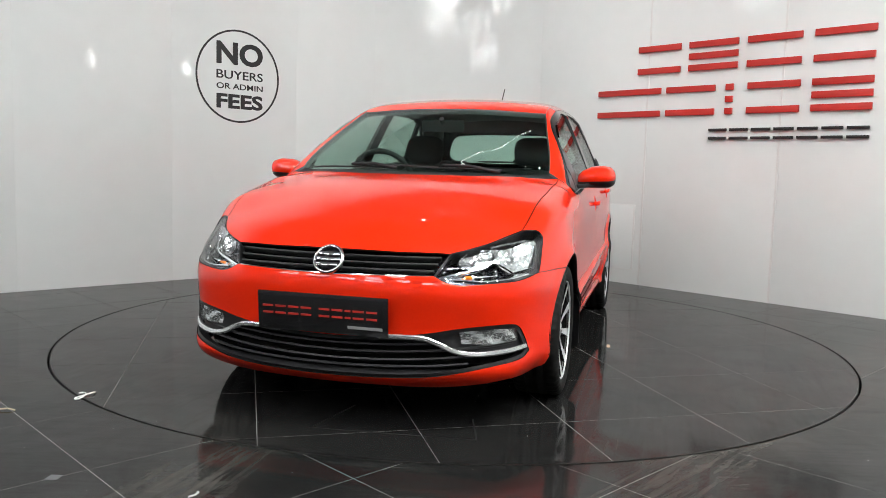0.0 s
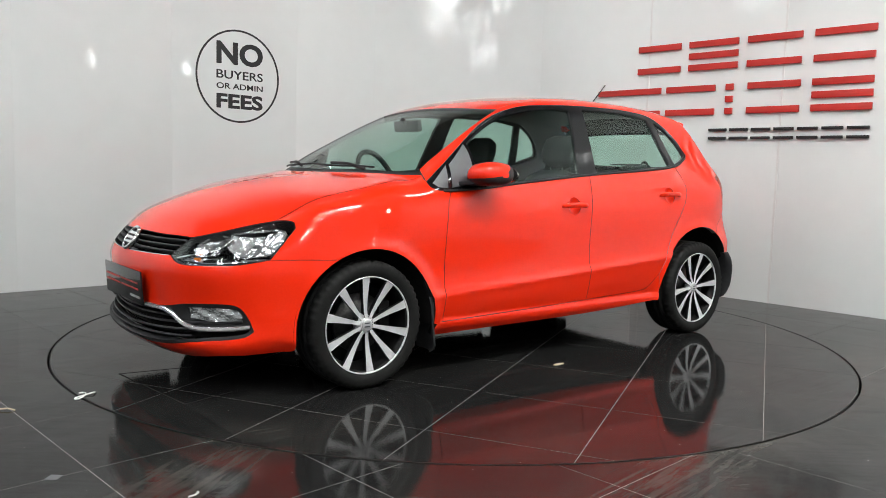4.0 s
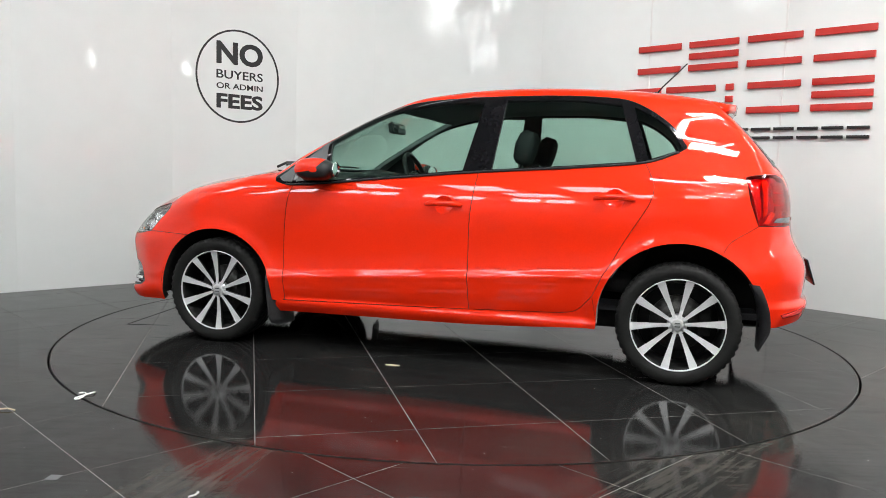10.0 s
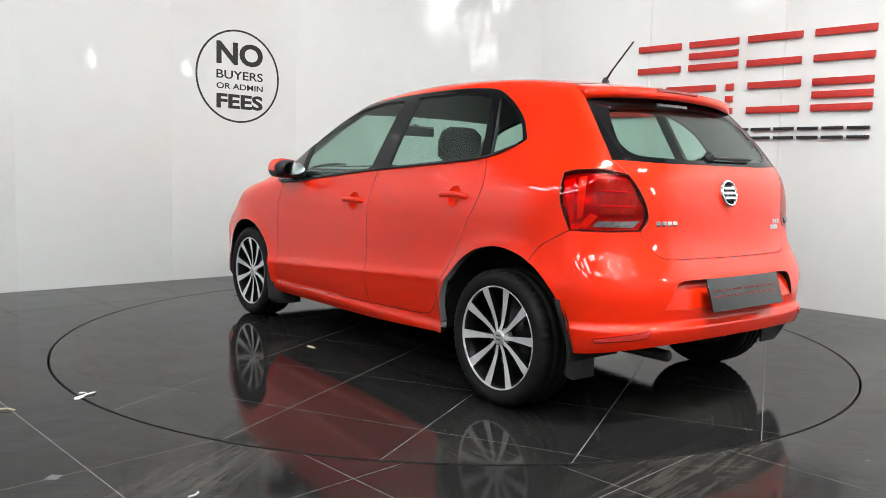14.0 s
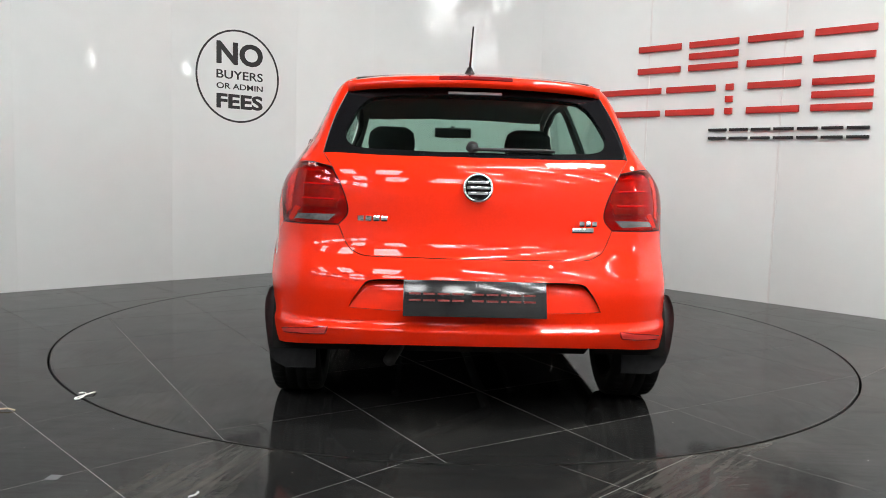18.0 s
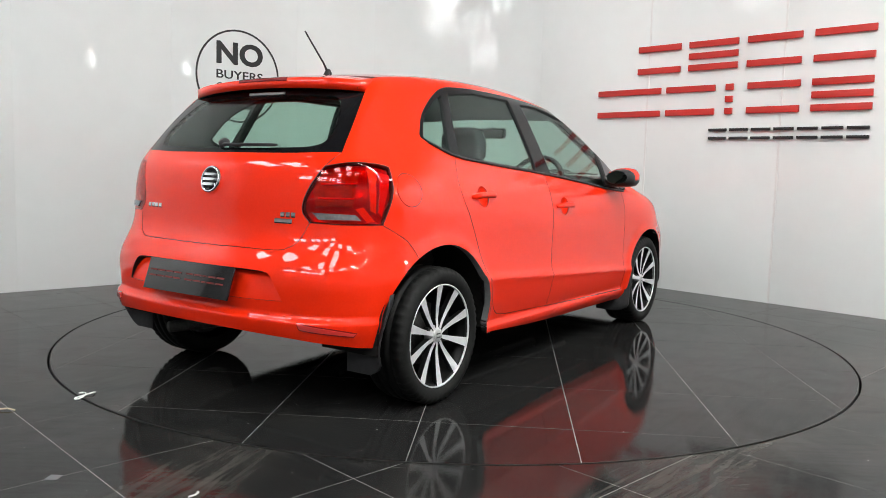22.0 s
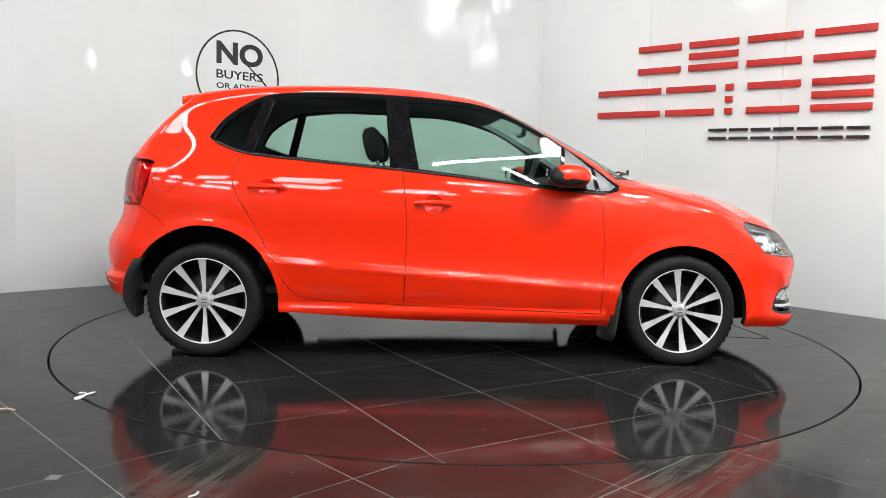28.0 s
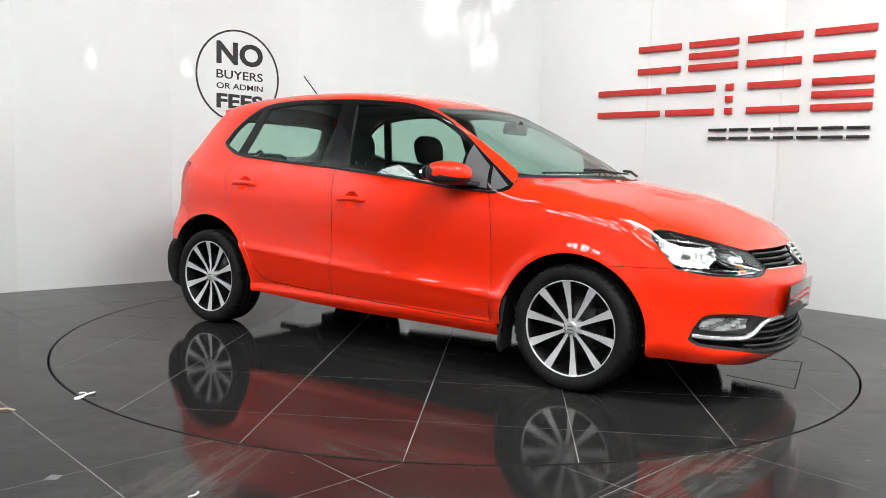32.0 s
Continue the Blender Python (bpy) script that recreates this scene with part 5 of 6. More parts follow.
def mirrors():
    for flip in (False, True):
        verts, faces = [], []
        # shell lofted from the stalk outwards
        secs = [(.775, .632, .962, .060, .030), (.80, .640, .970, .090, .044), (.845, .644, .977, .112, .056), (.900, .640, .980, .116, .058), (.935, .634, .979, .106, .052), (.955, .628, .977, .072, .036), (.962, .622, .976, .024, .013)]
        n = 20
        for y, x, z, a, b in secs:
            for k in range(n):
                t = 2 * math.pi * k / n
                c, s = math.cos(t), math.sin(t)
                px = x + a * (abs(c) ** .8) * math.copysign(1, c) * (1.0 if c > 0 else .82)
                pz = z + b * (abs(s) ** .8) * math.copysign(1, s)
                verts.append((px - 0.042, y, pz))
        index = []
        for i in range(len(secs) - 1):
            for k in range(n):
                faces.append((i * n + k, i * n + (k + 1) % n, i * n + n + (k + 1) % n, i * n + n + k))
                mid = 2 * math.pi * (k + .5) / n
                index.append(1 if math.sin(mid) < -.32 or math.cos(mid) < -.6 else 0)
        faces += [tuple(range(n - 1, -1, -1)), tuple(range((len(secs) - 1) * n, len(secs) * n))]
        index += [1, 0]
        ob = mesh_object("door_mirror", verts, faces, [RED, BLACK_TRIM], car, "red capped door mirror with a black base", index, flip=flip)
        bm = bmesh.new()
        verts4 = [(.775, .72, .918), (.775, .57, .918), (.84, .555, .925), (.93, .56, .932), (.945, .60, .934), (.90, .65, .932), (.84, .70, .925)]
        low = [bm.verts.new((x, y, z)) for y, x, z in verts4]
        top = [bm.verts.new((x, y, z + .022)) for y, x, z in verts4]
        bm.faces.new(low)
        bm.faces.new(list(reversed(top)))
        for i in range(len(low)):
            bm.faces.new((low[i], low[(i + 1) % len(low)], top[(i + 1) % len(low)], top[i]))
        bmesh.ops.recalc_face_normals(bm, faces=bm.faces)
        part("foot", bm, BLACK_TRIM, ob, bevel=0.006, flip=flip)
        bm = bmesh.new()
        lathe(bm, [(0.0005, 0.0), (0.052, 0.0), (0.055, 0.006)], 24, "z", m=Matrix.Translation((.497, .872, .978)) @ Matrix.Rotation(radians(10), 4, "Z") @ Matrix.Rotation(radians(-90), 4, "Y") @ Matrix.Diagonal((0.72, 1.35, 1, 1)))
        bmesh.ops.recalc_face_normals(bm, faces=bm.faces)
        part("mirror_glass", bm, MIRROR, ob, "silvered mirror glass", flip=flip)


def roof_fittings():
    # spoiler
    verts, faces, nx, ny = [], [], 7, 36
    for layer in (0, 1):
        for i in range(nx):
            u = i / (nx - 1)
            for j in range(ny + 1):
                v = 2 * j / ny - 1
                y = v * (0.50 + 0.025 * u)
                x0 = -1.315 + .02 * v * v
                x1 = -1.488 + .06 * v ** 4 + .012 * v * v
                x = x0 + (x1 - x0) * u
                zt = float(top_height(np.array(min(x, -1.2)), np.array(y))) - .010 * abs(v) ** 6 - (.004 if i == 0 else 0)
                z = zt + .006 * u - .006 * (u ** 2) * 1.2
                if layer:
                    z -= 0.014 + 0.020 * (1 - abs(2 * u - 1)) + 0.028 * u
                verts.append((x, y, z))
    row = ny + 1
    off = nx * row
    for i in range(nx - 1):
        for j in range(ny):
            a = i * row + j
            faces += [(a, a + row, a + row + 1, a + 1), (off + a, off + a + 1, off + a + row + 1, off + a + row)]
    for j in range(ny):
        a, b = (nx - 1) * row + j, j
        faces += [(a, off + a, off + a + 1, a + 1), (b, b + 1, off + b + 1, off + b)]
    for i in range(nx - 1):
        a, b = i * row, i * row + ny
        faces += [(a, off + a, off + a + row, a + row), (b, b + row, off + b + row, off + b)]
    spoiler = mesh_object("spoiler", verts, faces, RED, car, "red roof spoiler above the rear window")
    bm = bmesh.new()
    line = [(-1.491 + .012 * (y / .5) ** 2, y, 1.366 - .10 * y * y) for y in np.linspace(-.15, .15, 12)]
    bar_along(bm, line, [(-1, 0, .1)] * 12, 0.016, 0.01)
    part("brake_lamp", bm, DEEP_RED, spoiler, "dark red high brake lamp")
    bm = bmesh.new()
    p, n = end_line(np.linspace(-.11, .11, 10), 1.308, 0.004)
    bar_along(bm, p, n, 0.014, 0.006)
    part("brake_lamp_lens", bm, SILVER_INK, spoiler, "pale lens strip")
    # aerial
    z = float(top_height(np.array(-1.075), np.array(0.0)))
    bm = bmesh.new()
    lathe(bm, [(0.0005, 0.032), (0.010, 0.030), (0.020, 0.008), (0.026, 0.0), (0.026, -0.01)], 20, "z", m=pose(-1.065, 0, z))
    base = part("aerial", bm, BLACK_TRIM, car, "black roof aerial", smooth=True)
    bm = bmesh.new()
    tube(bm, [(-1.07, 0, z + .02), (-1.10, 0, z + .058), (-1.225, 0, z + .185)], [.006, .0045, .0038])
    part("rod", bm, BLACK_TRIM, base, smooth=True)
    # wipers
    for y0, y1, x0 in ((.45, -.10, .0), (-.05, -.56, .0)):
        line = run((1.06 - .35 * y0 * y0, y0, 1.0), (1.075 - .33 * ((y0 + y1) / 2) ** 2, (y0 + y1) / 2, 1.0), (1.05 - .33 * y1 * y1, y1, 1.0), h=.04)
        n = grad(line)
        bm = bmesh.new()
        tube(bm, [tuple(p) for p in line + n * 0.011], 0.005, 6)
        arm = part("wiper", bm, BLACK_TRIM, car, smooth=True)
        bm = bmesh.new()
        m = line[len(line) // 2] + n[len(line) // 2] * 0.026
        tube(bm, [tuple(line[0] + n[0] * .0 + np.array([.06, 0, .0])), tuple((line[0] + m) / 2 + np.array([.03, 0, .012])), tuple(m)], 0.008, 6)
        part("arm", bm, BLACK_TRIM, arm, smooth=True)
    line = end_line(np.linspace(.02, -.30, 12), 1.068, 0.010)[0]
    bm = bmesh.new()
    tube(bm, [tuple(p) for p in line], [.011] + [.007] * 10 + [.004], 8)
    arm = part("rear_wiper", bm, BLACK_TRIM, car, "black rear wiper", smooth=True)
    bm = bmesh.new()
    lathe(bm, [(0.0005, 0.022), (0.02, 0.018), (0.026, 0.0)], 18, "z", m=Matrix.Translation(Vector(end_line([.02], 1.078, 0.0)[0][0])) @ Vector((-.7, 0, .7)).to_track_quat("Z", "Y").to_matrix().to_4x4())
    part("pivot", bm, BLACK_TRIM, arm, smooth=True)


def underside():
    bm = bmesh.new()
    prism(bm, [(1.72, -.55), (1.72, .55), (1.58, .60), (-1.15, .62), (-1.45, .5), (-1.45, -.5), (-1.15, -.62), (1.58, -.60)], .225, .33)
    part("underbody", bm, DARK, car, "dark underbody", bevel=0.03)
    for y in (.40, -.40):
        bm = bmesh.new()
        tube(bm, [(.95, y * .9, .16), (.6, y * .8, .2), (-.6, y * .8, .2)], .02, 8)
        part("brake_pipe", bm, DARK, car)
    bm = bmesh.new()
    tube(bm, [(1.0, -.1, .2), (.2, -.12, .19), (-.9, -.15, .2), (-1.35, .28, .24), (-1.74, .32, .255)], .026, 10)
    part("exhaust", bm, STEEL, car, "steel exhaust pipe", smooth=True)
    bm = bmesh.new()
    tube(bm, [(-1.25, .62, .27), (-1.2, .3, .27), (-1.2, -.3, .27), (-1.25, -.62, .27)], .035, 10)
    part("rear_axle", bm, DARK, car, smooth=True)
    for wx, wz, r in WHEELS:
        for flip in (False, True):
            bm = bmesh.new()
            prof = [(r + .012, .79), (r + .012, .50), (.02, .50)]
            rings = []
            for k in range(29):
                a = radians(-5 + 190 * k / 28)
                rings.append([bm.verts.new((wx + q * math.cos(a), y, wz + q * math.sin(a))) for q, y in prof])
            for a, b in zip(rings, rings[1:]):
                for i in range(2):
                    bm.faces.new((a[i], a[i + 1], b[i + 1], b[i]))
            part("wheel_arch_liner", bm, DARK, car, smooth=True, flip=flip)
    # mud flaps: a flat blade across the tyre with a lip along the arch
    for x, z0, z1, lean, yo, wide in ((.862, .125, .40, .020, .838, .20), (-1.60, .185, .505, 0.0, .822, .20)):
        for flip in (False, True):
            verts, faces, n, m = [], [], 14, 8
            for side in (0, 1):
                for i in range(n + 1):
                    u = i / n
                    z = z1 + (z0 - z1) * u
                    inner = yo - .045 - (wide - .045) * min(1.0, max(0.0, (u - .12) / .38)) ** .7
                    outer = yo - .012 * (1 - min(1, u * 8)) - .05 * max(0, u - .86) ** 2 / .02 - (.045 * max(0, u - .3) if x < 0 else 0)
                    for j in range(m + 1):
                        v = (j / m) ** 2
                        y = outer + (inner - outer) * v
                        if x < 0:
                            # the blade hangs inside the arch edge, its lip laps over the bumper
                            edge = -1.235 - math.sqrt(.38 ** 2 - max(0, z - .30) ** 2) + .014
                            bend = edge - x - .034 * (1 - v) ** 10 * min(1, max(0, (z - .215) / .07))
                        else:
                            bend = .055 * (1 - v) ** 4
                        verts.append((x - lean * u + bend * (1 if x < 0 else 1 - .3 * u) + (0 if x < 0 else .0036) * math.sin(u * 2.6) - (.010 if side else 0), y, z))
            row, off = m + 1, (n + 1) * (m + 1)
            for i in range(n):
                for j in range(m):
                    a = i * row + j
                    faces += [(a, a + 1, a + row + 1, a + row), (off + a, off + a + row, off + a + row + 1, off + a + 1)]
                for a in (i * row, i * row + m):
                    faces.append((a, a + row, off + a + row, off + a))
            for j in range(m):
                for a in (j, n * row + j):
                    faces.append((a, a + 1, off + a + 1, off + a))
            ob = mesh_object("mud_flap", verts, faces, BLACK_TRIM, car, "black rubber mud flap", flip=flip)
            bm = bmesh.new()
            bm.from_mesh(ob.data)
            bmesh.ops.recalc_face_normals(bm, faces=bm.faces)
            for f in bm.faces:
                f.smooth = True
            for e in bm.edges:
                e.smooth = e.calc_face_angle(0) < .7
            bm.to_mesh(ob.data)
            bm.free()


def build_wheel(turn):
    """A wheel about the y axis; y = 0 is its outer face."""
    bm = bmesh.new()
    lathe(bm, [(.2165, -.022), (.208, -.035), (.196, -.07), (.192, -.15), (.212, -.195)], 64)
    lathe(bm, [(.0005, -.125), (.10, -.128), (.194, -.14)], 48)
    wheel = part("wheel", bm, WHEEL_BLACK, car, "two-tone ten-spoke alloy wheel with a black tyre", smooth=True)
    prof = [(.210, -.018), (.2235, -.008), (.232, -.002), (.250, .003), (.268, .003), (.282, -.003), (.2905, -.011), (.2945, -.024), (.2955, -.052), (.2885, -.055), (.2885, -.063), (.2955, -.066), (.296, -.096), (.2895, -.099), (.2895, -.107),
            (.296, -.110), (.2955, -.140), (.2885, -.143), (.2885, -.151), (.2955, -.154), (.2945, -.180), (.2885, -.196), (.264, -.206), (.235, -.205), (.214, -.195)]
    bm = bmesh.new()
    steps = 150
    rings = lathe(bm, prof, steps)
    for k, ring in enumerate(rings):
        if k % 3 == 0:
            for i in (5, 6, 7, 8, 19, 20):
                v = ring[i]
                s = (math.hypot(v.co.x, v.co.z) - .007) / math.hypot(v.co.x, v.co.z)
                v.co.x *= s
                v.co.z *= s
    part("tyre", bm, RUBBER, wheel, smooth=True)
    bm = bmesh.new()
    lathe(bm, [(.2175, -.022), (.2175, -.010), (.2190, -.0065), (.2235, -.0055), (.2245, -.014), (.219, -.022), (.2175, -.022)], 72)
    part("rim_lip", bm, ALLOY, wheel, "bright machined rim edge", smooth=True)
    for k in range(10):
        a = radians(turn + 36 * k)
        verts, faces, index = [], [], []
        stations = ((.034, .0080, -.026), (.07, .0090, -.0295), (.12, .0118, -.026), (.17, .0158, -.019), (.205, .0192, -.0135), (.219, .0200, -.012))
        for r, h, y in stations:
            for x, dy in ((-h, 0), (h, 0), (h * .72, -.028), (-h * .72, -.028)):
                verts.append((r * math.cos(a) - x * math.sin(a), y + dy, r * math.sin(a) + x * math.cos(a)))
        for i in range(len(stations) - 1):
            for q in range(4):
                faces.append((i * 4 + q, i * 4 + (q + 1) % 4, i * 4 + 4 + (q + 1) % 4, i * 4 + 4 + q))
                index.append(0 if q == 0 else 1)
        faces += [(3, 2, 1, 0), tuple(len(verts) - 4 + q for q in range(4))]
        index += [1, 1]
        ob = mesh_object("spoke", verts, faces, [ALLOY, WHEEL_BLACK], wheel, "", index, smooth=False)
        bm = bmesh.new()
        bm.from_mesh(ob.data)
        bmesh.ops.recalc_face_normals(bm, faces=bm.faces)
        bm.to_mesh(ob.data)
        bm.free()
    bm = bmesh.new()
    lathe(bm, [(.0005, -.024), (.026, -.024), (.0315, -.025), (.033, -.030), (.044, -.034), (.05, -.06), (.0005, -.06)], 36)
    hub = part("hub", bm, ALLOY, wheel, smooth=True)
    bm = bmesh.new()
    lathe(bm, [(.0005, -.0205), (.022, -.0208), (.026, -.0215), (.027, -.026)], 28)
    part("hub_cap", bm, SILVER_INK, wheel, "silver centre cap", smooth=True)
    for q in (-.4, .4):
        bm = bmesh.new()
        box(bm, (.026, .003, .005), pose(0, -.0198, q * .02))
        part("cap_bar", bm, GREY_TRIM, wheel)
    for k in range(5):
        a = radians(turn + 18 + 72 * k)
        bm = bmesh.new()
        lathe(bm, [(.0005, -.038), (.008, -.038), (.0095, -.041), (.0095, -.06)], 6, m=pose(.052 * math.cos(a), 0, .052 * math.sin(a)))
        part("bolt", bm, STEEL, wheel)
    bm = bmesh.new()
    lathe(bm, [(.03, -.09), (.135, -.09), (.135, -.112), (.03, -.112)], 48)
    part("brake_disc", bm, STEEL, wheel, "grey steel brake disc", smooth=True)
    bm = bmesh.new()
    box(bm, (.06, .05, .15), pose(-.125, -.095, .02))
    part("caliper", bm, DARK, wheel, bevel=0.01)
    return wheel


def wheels():
    for x, flip, turn in ((1.235, False, 14), (-1.235, False, 31), (1.235, True, 11), (-1.235, True, 16)):
        w = build_wheel(turn)
        y = .812 if x > 0 else .824
        w.matrix_basis = pose(x, -y if flip else y, .2925, rz=180 if flip else 0) @ Matrix.Scale(.988, 4)


def cabin():
    def soft(name, parent, sections, mat, label="", flip=False):
        """A cushion lofted through rounded sections (x, z, half width, half depth)."""
        verts, faces, n = [], [], 20
        for c, ax, hw, hd, y in sections:
            ax = Vector(ax).normalized()
            for k in range(n):
                t = 2 * math.pi * k / n
                u, v = math.cos(t), math.sin(t)
                u, v = math.copysign(abs(u) ** .55, u), math.copysign(abs(v) ** .55, v)
                p = Vector((c[0], y, c[1])) + Vector((0, 1, 0)) * hw * u + ax * hd * v
                verts.append(tuple(p))
        m = len(sections)
        for i in range(m - 1):
            for k in range(n):
                faces.append((i * n + k, i * n + (k + 1) % n, i * n + n + (k + 1) % n, i * n + n + k))
        faces += [tuple(range(n - 1, -1, -1)), tuple(range((m - 1) * n, m * n))]
        ob = mesh_object(name, verts, faces, mat, parent, label)
        bm = bmesh.new()
        bm.from_mesh(ob.data)
        bmesh.ops.recalc_face_normals(bm, faces=bm.faces)
        bm.to_mesh(ob.data)
        bm.free()
        return ob

    for y in (.36, -.36):
        a = (.94, 0, .33)
        seat = soft("front_seat", car, [((-.19, .50), a, .20, .05, y), ((-.20, .55), a, .245, .075, y), ((-.25, .70), a, .25, .075, y), ((-.31, .85), a, .235, .07, y), ((-.355, .95), a, .20, .06, y), ((-.375, 1.0), a, .13, .035, y)], CLOTH,
                    "black cloth front seat")
        soft("seat_cushion", seat, [((.30, .47), (0, 0, 1), .20, .04, y), ((.27, .47), (0, 0, 1), .24, .075, y), ((.0, .45), (0, 0, 1), .25, .08, y), ((-.2, .43), (0, 0, 1), .23, .07, y)], CLOTH)
        soft("headrest", seat, [((-.385, 1.035), a, .08, .03, y * 1.03), ((-.392, 1.06), a, .118, .048, y * 1.03), ((-.408, 1.13), a, .128, .055, y * 1.03), ((-.425, 1.185), a, .118, .048, y * 1.03), ((-.435, 1.212), a, .08, .026, y * 1.03)], CLOTH)
        for dy in (-.045, .045):
            bm = bmesh.new()
            tube(bm, [(-.372, y * 1.03 + dy, .98), (-.392, y * 1.03 + dy, 1.07)], .006, 8)
            part("headrest_post", bm, CHROME, seat)
    a = (.95, 0, .3)
    bench = soft("rear_seat", car, [((-.98, .50), a, .55, .05, 0), ((-1.0, .56), a, .60, .075, 0), ((-1.06, .75), a, .60, .075, 0), ((-1.12, .92), a, .58, .06, 0), ((-1.13, .96), a, .54, .03, 0)], CLOTH, "black cloth rear bench")
    soft("seat_cushion", bench, [((-.62, .45), (0, 0, 1), .55, .05, 0), ((-.70, .46), (0, 0, 1), .60, .07, 0), ((-1.0, .44), (0, 0, 1), .60, .07, 0)], CLOTH)
    for y in (.36, -.36):
        soft("headrest", bench, [((-1.14, .975), a, .09, .02, y), ((-1.145, .99), a, .12, .04, y), ((-1.16, 1.04), a, .12, .042, y), ((-1.165, 1.065), a, .09, .02, y)], CLOTH)
    # dashboard
    verts, faces = [], []
    prof = ((.99, .93), (.90, .955), (.72, .965), (.62, .95), (.565, .91), (.55, .86), (.56, .80), (.60, .70), (.64, .55), (.66, .42))
    ys = np.linspace(-.70, .70, 29)
    for y in ys:
        hood = .022 * math.exp(-((y + .36) / .16) ** 2)
        for i, (x, z) in enumerate(prof):
            pull = .14 * (y / .7) ** 2 if i == 0 else .05 * (y / .7) ** 2 * (i == 1)
            verts.append((x - pull, y * (1 if i else .96), z + (hood if 1 < i < 5 else 0)))
    m = len(prof)
    for j in range(len(ys) - 1):
        for i in range(m - 1):
            faces.append((j * m + i, j * m + m + i, j * m + m + i + 1, j * m + i + 1))
    dash = mesh_object("dashboard", verts, faces, PLASTIC, car, "black moulded dashboard")
    mod = dash.modifiers.new("thick", "SOLIDIFY")
    mod.thickness = 0.02
    bm = bmesh.new()
    box(bm, (.03, .18, .11), pose(.548, 0, .80, ry=-8))
    part("screen", bm, GLOSS_BLACK, dash, bevel=0.006)
    bm = bmesh.new()
    box(bm, (.55, .20, .10), pose(.30, 0, .42))
    part("centre_console", bm, PLASTIC, car, bevel=0.02)
    # steering wheel on the right
    sm = Matrix.Translation((.44, -.36, .925)) @ Matrix.Rotation(radians(-66), 4, "Y")
    bm = bmesh.new()
    pts = [(sm @ Vector((.182 * math.cos(t), .182 * math.sin(t), 0))) for t in np.linspace(0, 2 * math.pi, 41)]
    tube(bm, pts, .0155, 10, False)
    wheel = part("steering_wheel", bm, PLASTIC, car, "black steering wheel", smooth=True)
    bm = bmesh.new()
    lathe(bm, [(.0005, .015), (.05, .012), (.068, -.01), (.06, -.04), (.0005, -.05)], 24, "z", m=sm)
    part("boss", bm, PLASTIC, wheel, smooth=True)
    for t in (math.pi * .5, math.pi, math.pi * 1.5):
        bm = bmesh.new()
        tube(bm, [sm @ Vector((.05 * math.cos(t), .05 * math.sin(t), .0)), sm @ Vector((.18 * math.cos(t), .18 * math.sin(t), 0))], .014, 8)
        part("spoke", bm, PLASTIC, wheel, smooth=True)
    bm = bmesh.new()
    tube(bm, [sm @ Vector((0, 0, -.03)), sm @ Vector((0, 0, -.2))], .03, 10)
    part("column", bm, PLASTIC, wheel, smooth=True)
    # rear-view mirror
    bm = bmesh.new()
    box(bm, (.03, .24, .065), pose(.47, 0, 1.238, ry=8))
    glass = part("interior_mirror", bm, PLASTIC, car, "interior rear-view mirror", bevel=0.012)
    bm = bmesh.new()
    box(bm, (.004, .22, .05), pose(.4525, 0, 1.2355, ry=8))
    part("mirror_glass", bm, MIRROR, glass)
    bm = bmesh.new()
    tube(bm, [(.48, 0, 1.25), (.51, 0, 1.275)], .014, 8)
    part("stalk", bm, PLASTIC, glass)
    # lining between the roof and the top of the rear window
    verts = [(x, y, z - .03 * y * y) for x, z in ((-1.22, 1.385), (-1.33, 1.352), (-1.42, 1.295), (-1.43, 1.33), (-1.30, 1.385)) for y in np.linspace(-.50, .50, 9)]
    faces = [(i * 9 + j, i * 9 + j + 1, i * 9 + j + 10, i * 9 + j + 9) for i in range(4) for j in range(8)]
    mesh_object("rear_header", verts, faces, DARK, car)
    # cabin floor and parcel shelf
    bm = bmesh.new()
    box(bm, (2.5, 1.36, .03), pose(-.35, 0, .335))
    part("cabin_floor", bm, CLOTH, car)
    bm = bmesh.new()
    box(bm, (.40, 1.10, .025), pose(-1.36, 0, .985))
    part("parcel_shelf", bm, CLOTH, car, bevel=0.006)


grille()
headlights()
tail_lights()
plates()
mirrors()
roof_fittings()
underside()
wheels()
cabin()


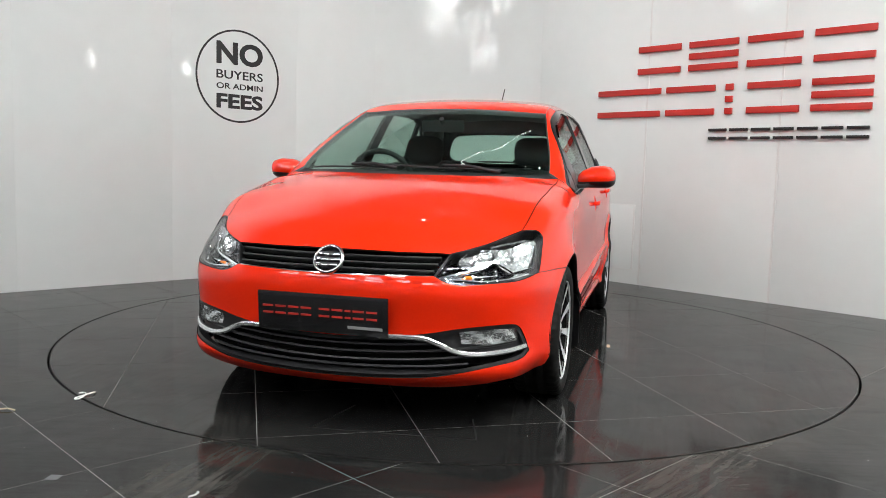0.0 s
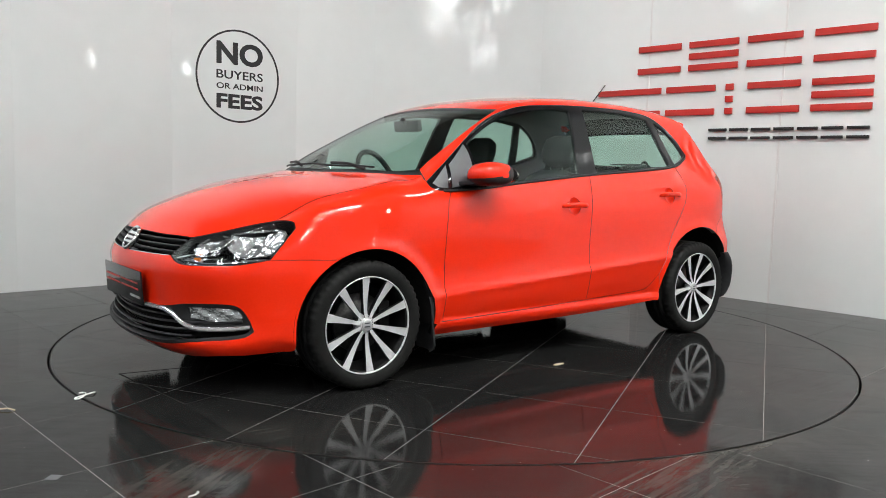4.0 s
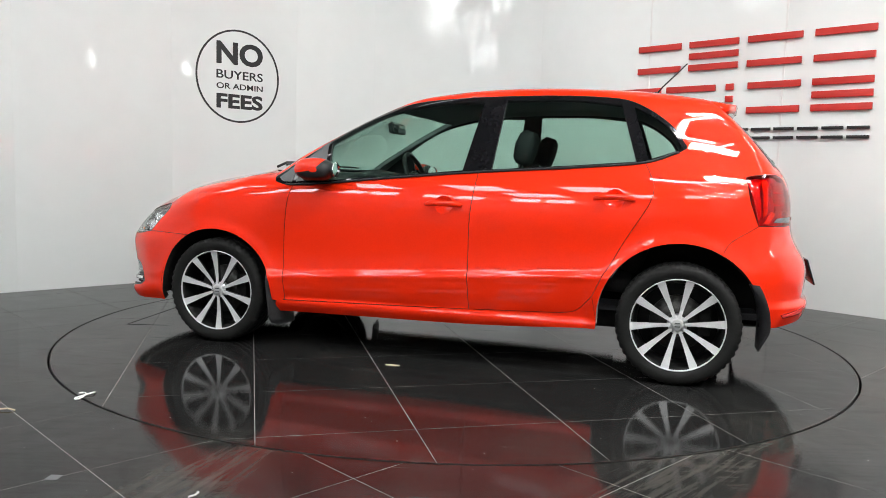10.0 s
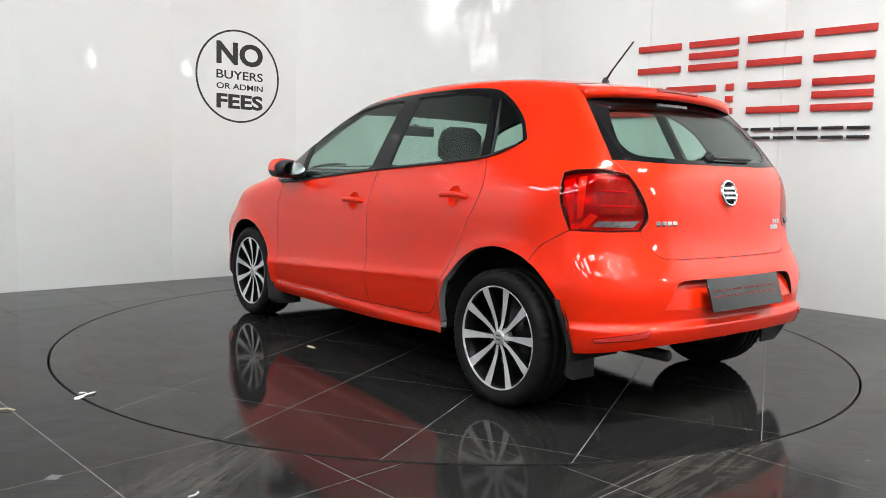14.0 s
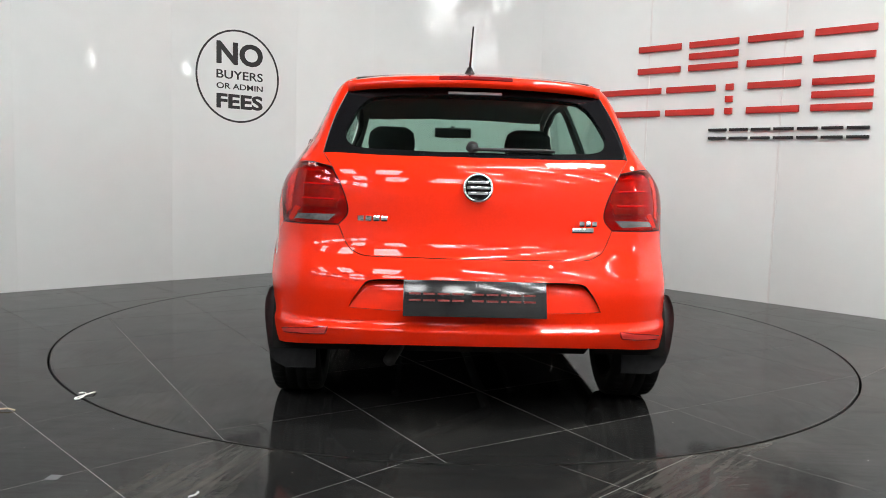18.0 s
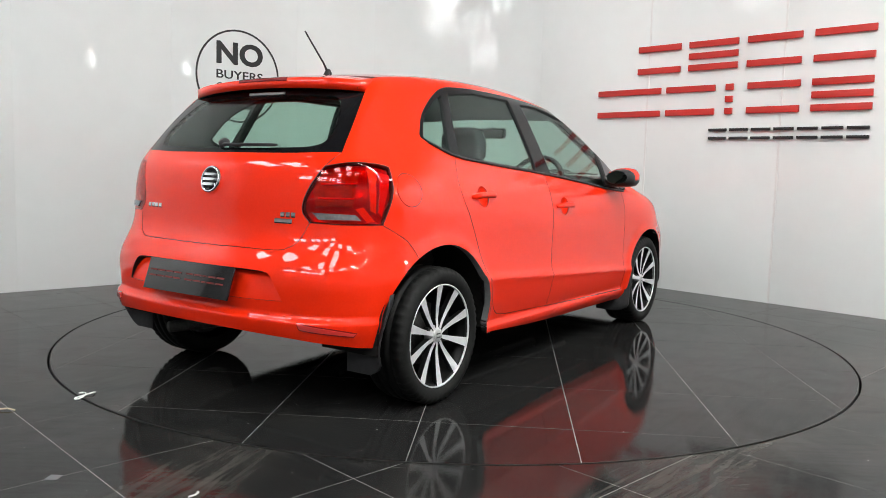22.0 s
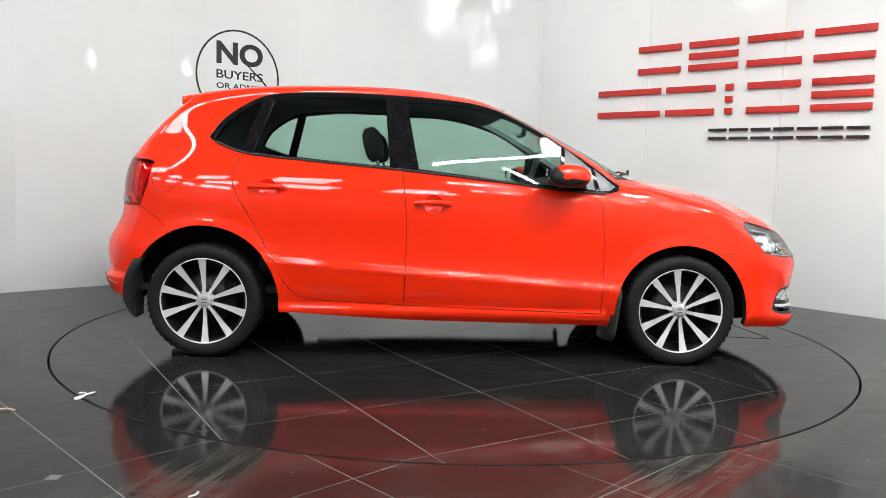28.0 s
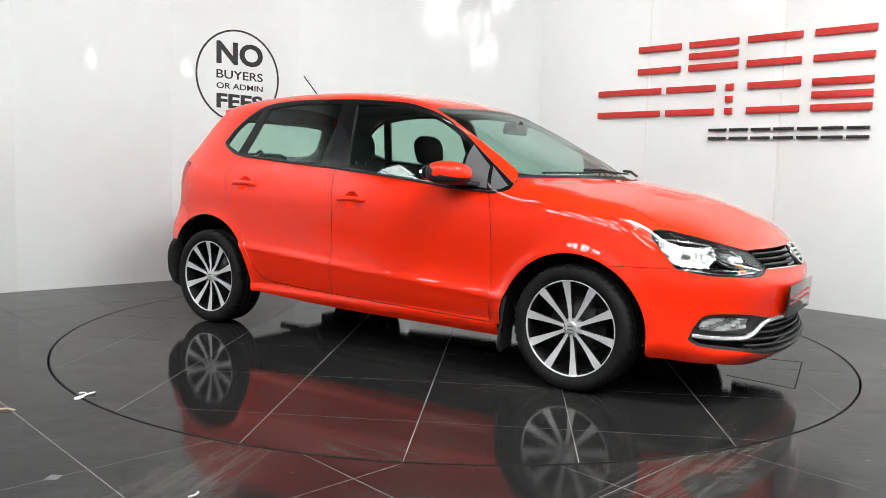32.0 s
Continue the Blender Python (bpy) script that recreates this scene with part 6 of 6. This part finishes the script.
# ---- small things on the turntable ----
def turntable_details():
    """A hatch let into the tiles, and a scrap of paper."""
    pts = [(1.655, .02), (1.985, -.03), (1.905, .60), (1.67, .53)]
    for a, b in zip(pts, pts[1:]):
        bm = bmesh.new()
        d = Vector((b[0] - a[0], b[1] - a[1], 0))
        m = Matrix.Translation(((a[0] + b[0]) / 2, (a[1] + b[1]) / 2, 0.0005)) @ Matrix.Rotation(math.atan2(d.y, d.x), 4, "Z")
        box(bm, (d.length, 0.006, 0.001), m)
        part("hatch_edge", bm, DARK, turntable, "dark edge of a floor hatch")
    bm = bmesh.new()
    prism(bm, [(-.035, -.008), (.01, -.012), (.04, -.002), (.03, .012), (-.01, .008), (-.03, .006)], 0.0, 0.003)
    scrap = part("paper_scrap", bm, PAPER, None)
    return tagged(scrap, "small crumpled scrap of beige paper on the tiles", "litter")


def litter():
    """Bits of clear plastic and wire that lie on the floor, and a loop standing for a glint."""
    def curl(name, pts, r, mat, label):
        bm = bmesh.new()
        tube(bm, [(x, y, z + r) for x, y, z in pts], r, 6)
        return tagged(part(name, bm, mat, None, smooth=True), label, "litter")
    # white loop laid where a bright glint shows on the floor
    x, y = -1.552, -1.625
    loop = [(x + .016 * math.cos(a), y + .035 * math.sin(a), .004 + .006 * math.sin(a * .5)) for a in np.linspace(-2.9, 2.6, 18)]
    curl("glint_loop", [(x + .03, y + .075, 0), (x + .032, y + .05, .006)] + loop, .0035, WHITE_PLASTIC, "small white loop standing in for a glint on the floor")
    curl("wire_end", [(-1.80, -1.86, 0), (-1.775, -1.835, .004), (-1.745, -1.826, .006), (-1.715, -1.826, 0)], .003, PAPER, "short bent end of beige wire")
    curl("plastic_curl", [(-.770, -2.585, 0), (-.752, -2.575, .003), (-.748, -2.558, .004), (-.756, -2.545, 0)], .003, WHITE_PLASTIC, "small curl of white plastic")
    bm = bmesh.new()
    prism(bm, [(-.02, -.022), (.019, -.02), (.021, .018), (-.018, .021)], 0, .0006, pose(-1.2336, -2.4668, 0))
    tagged(part("tape_patch", bm, GREY_TRIM, None), "small square of old grey tape", "litter")


paper_scrap = turntable_details()
litter()


# ---- movement ----
def motions():
    start, rate = math.degrees(-1.8259), math.degrees(-0.1575)
    rows = [(k * 0.5, start + rate * k * 0.5) for k in range(65)]
    for ob, dx, dy in ((turntable, 0, 0), (car, CAR_X, CAR_Y), (paper_scrap, .055, .955)):
        spun = []
        for t, a in rows:
            m = pose(0, 0, 0, rz=a)
            spun.append((t, m @ pose(dx, dy, 0)))
        walk(ob, spun)


CAR_X, CAR_Y = -0.0818, 0.0144
motions()
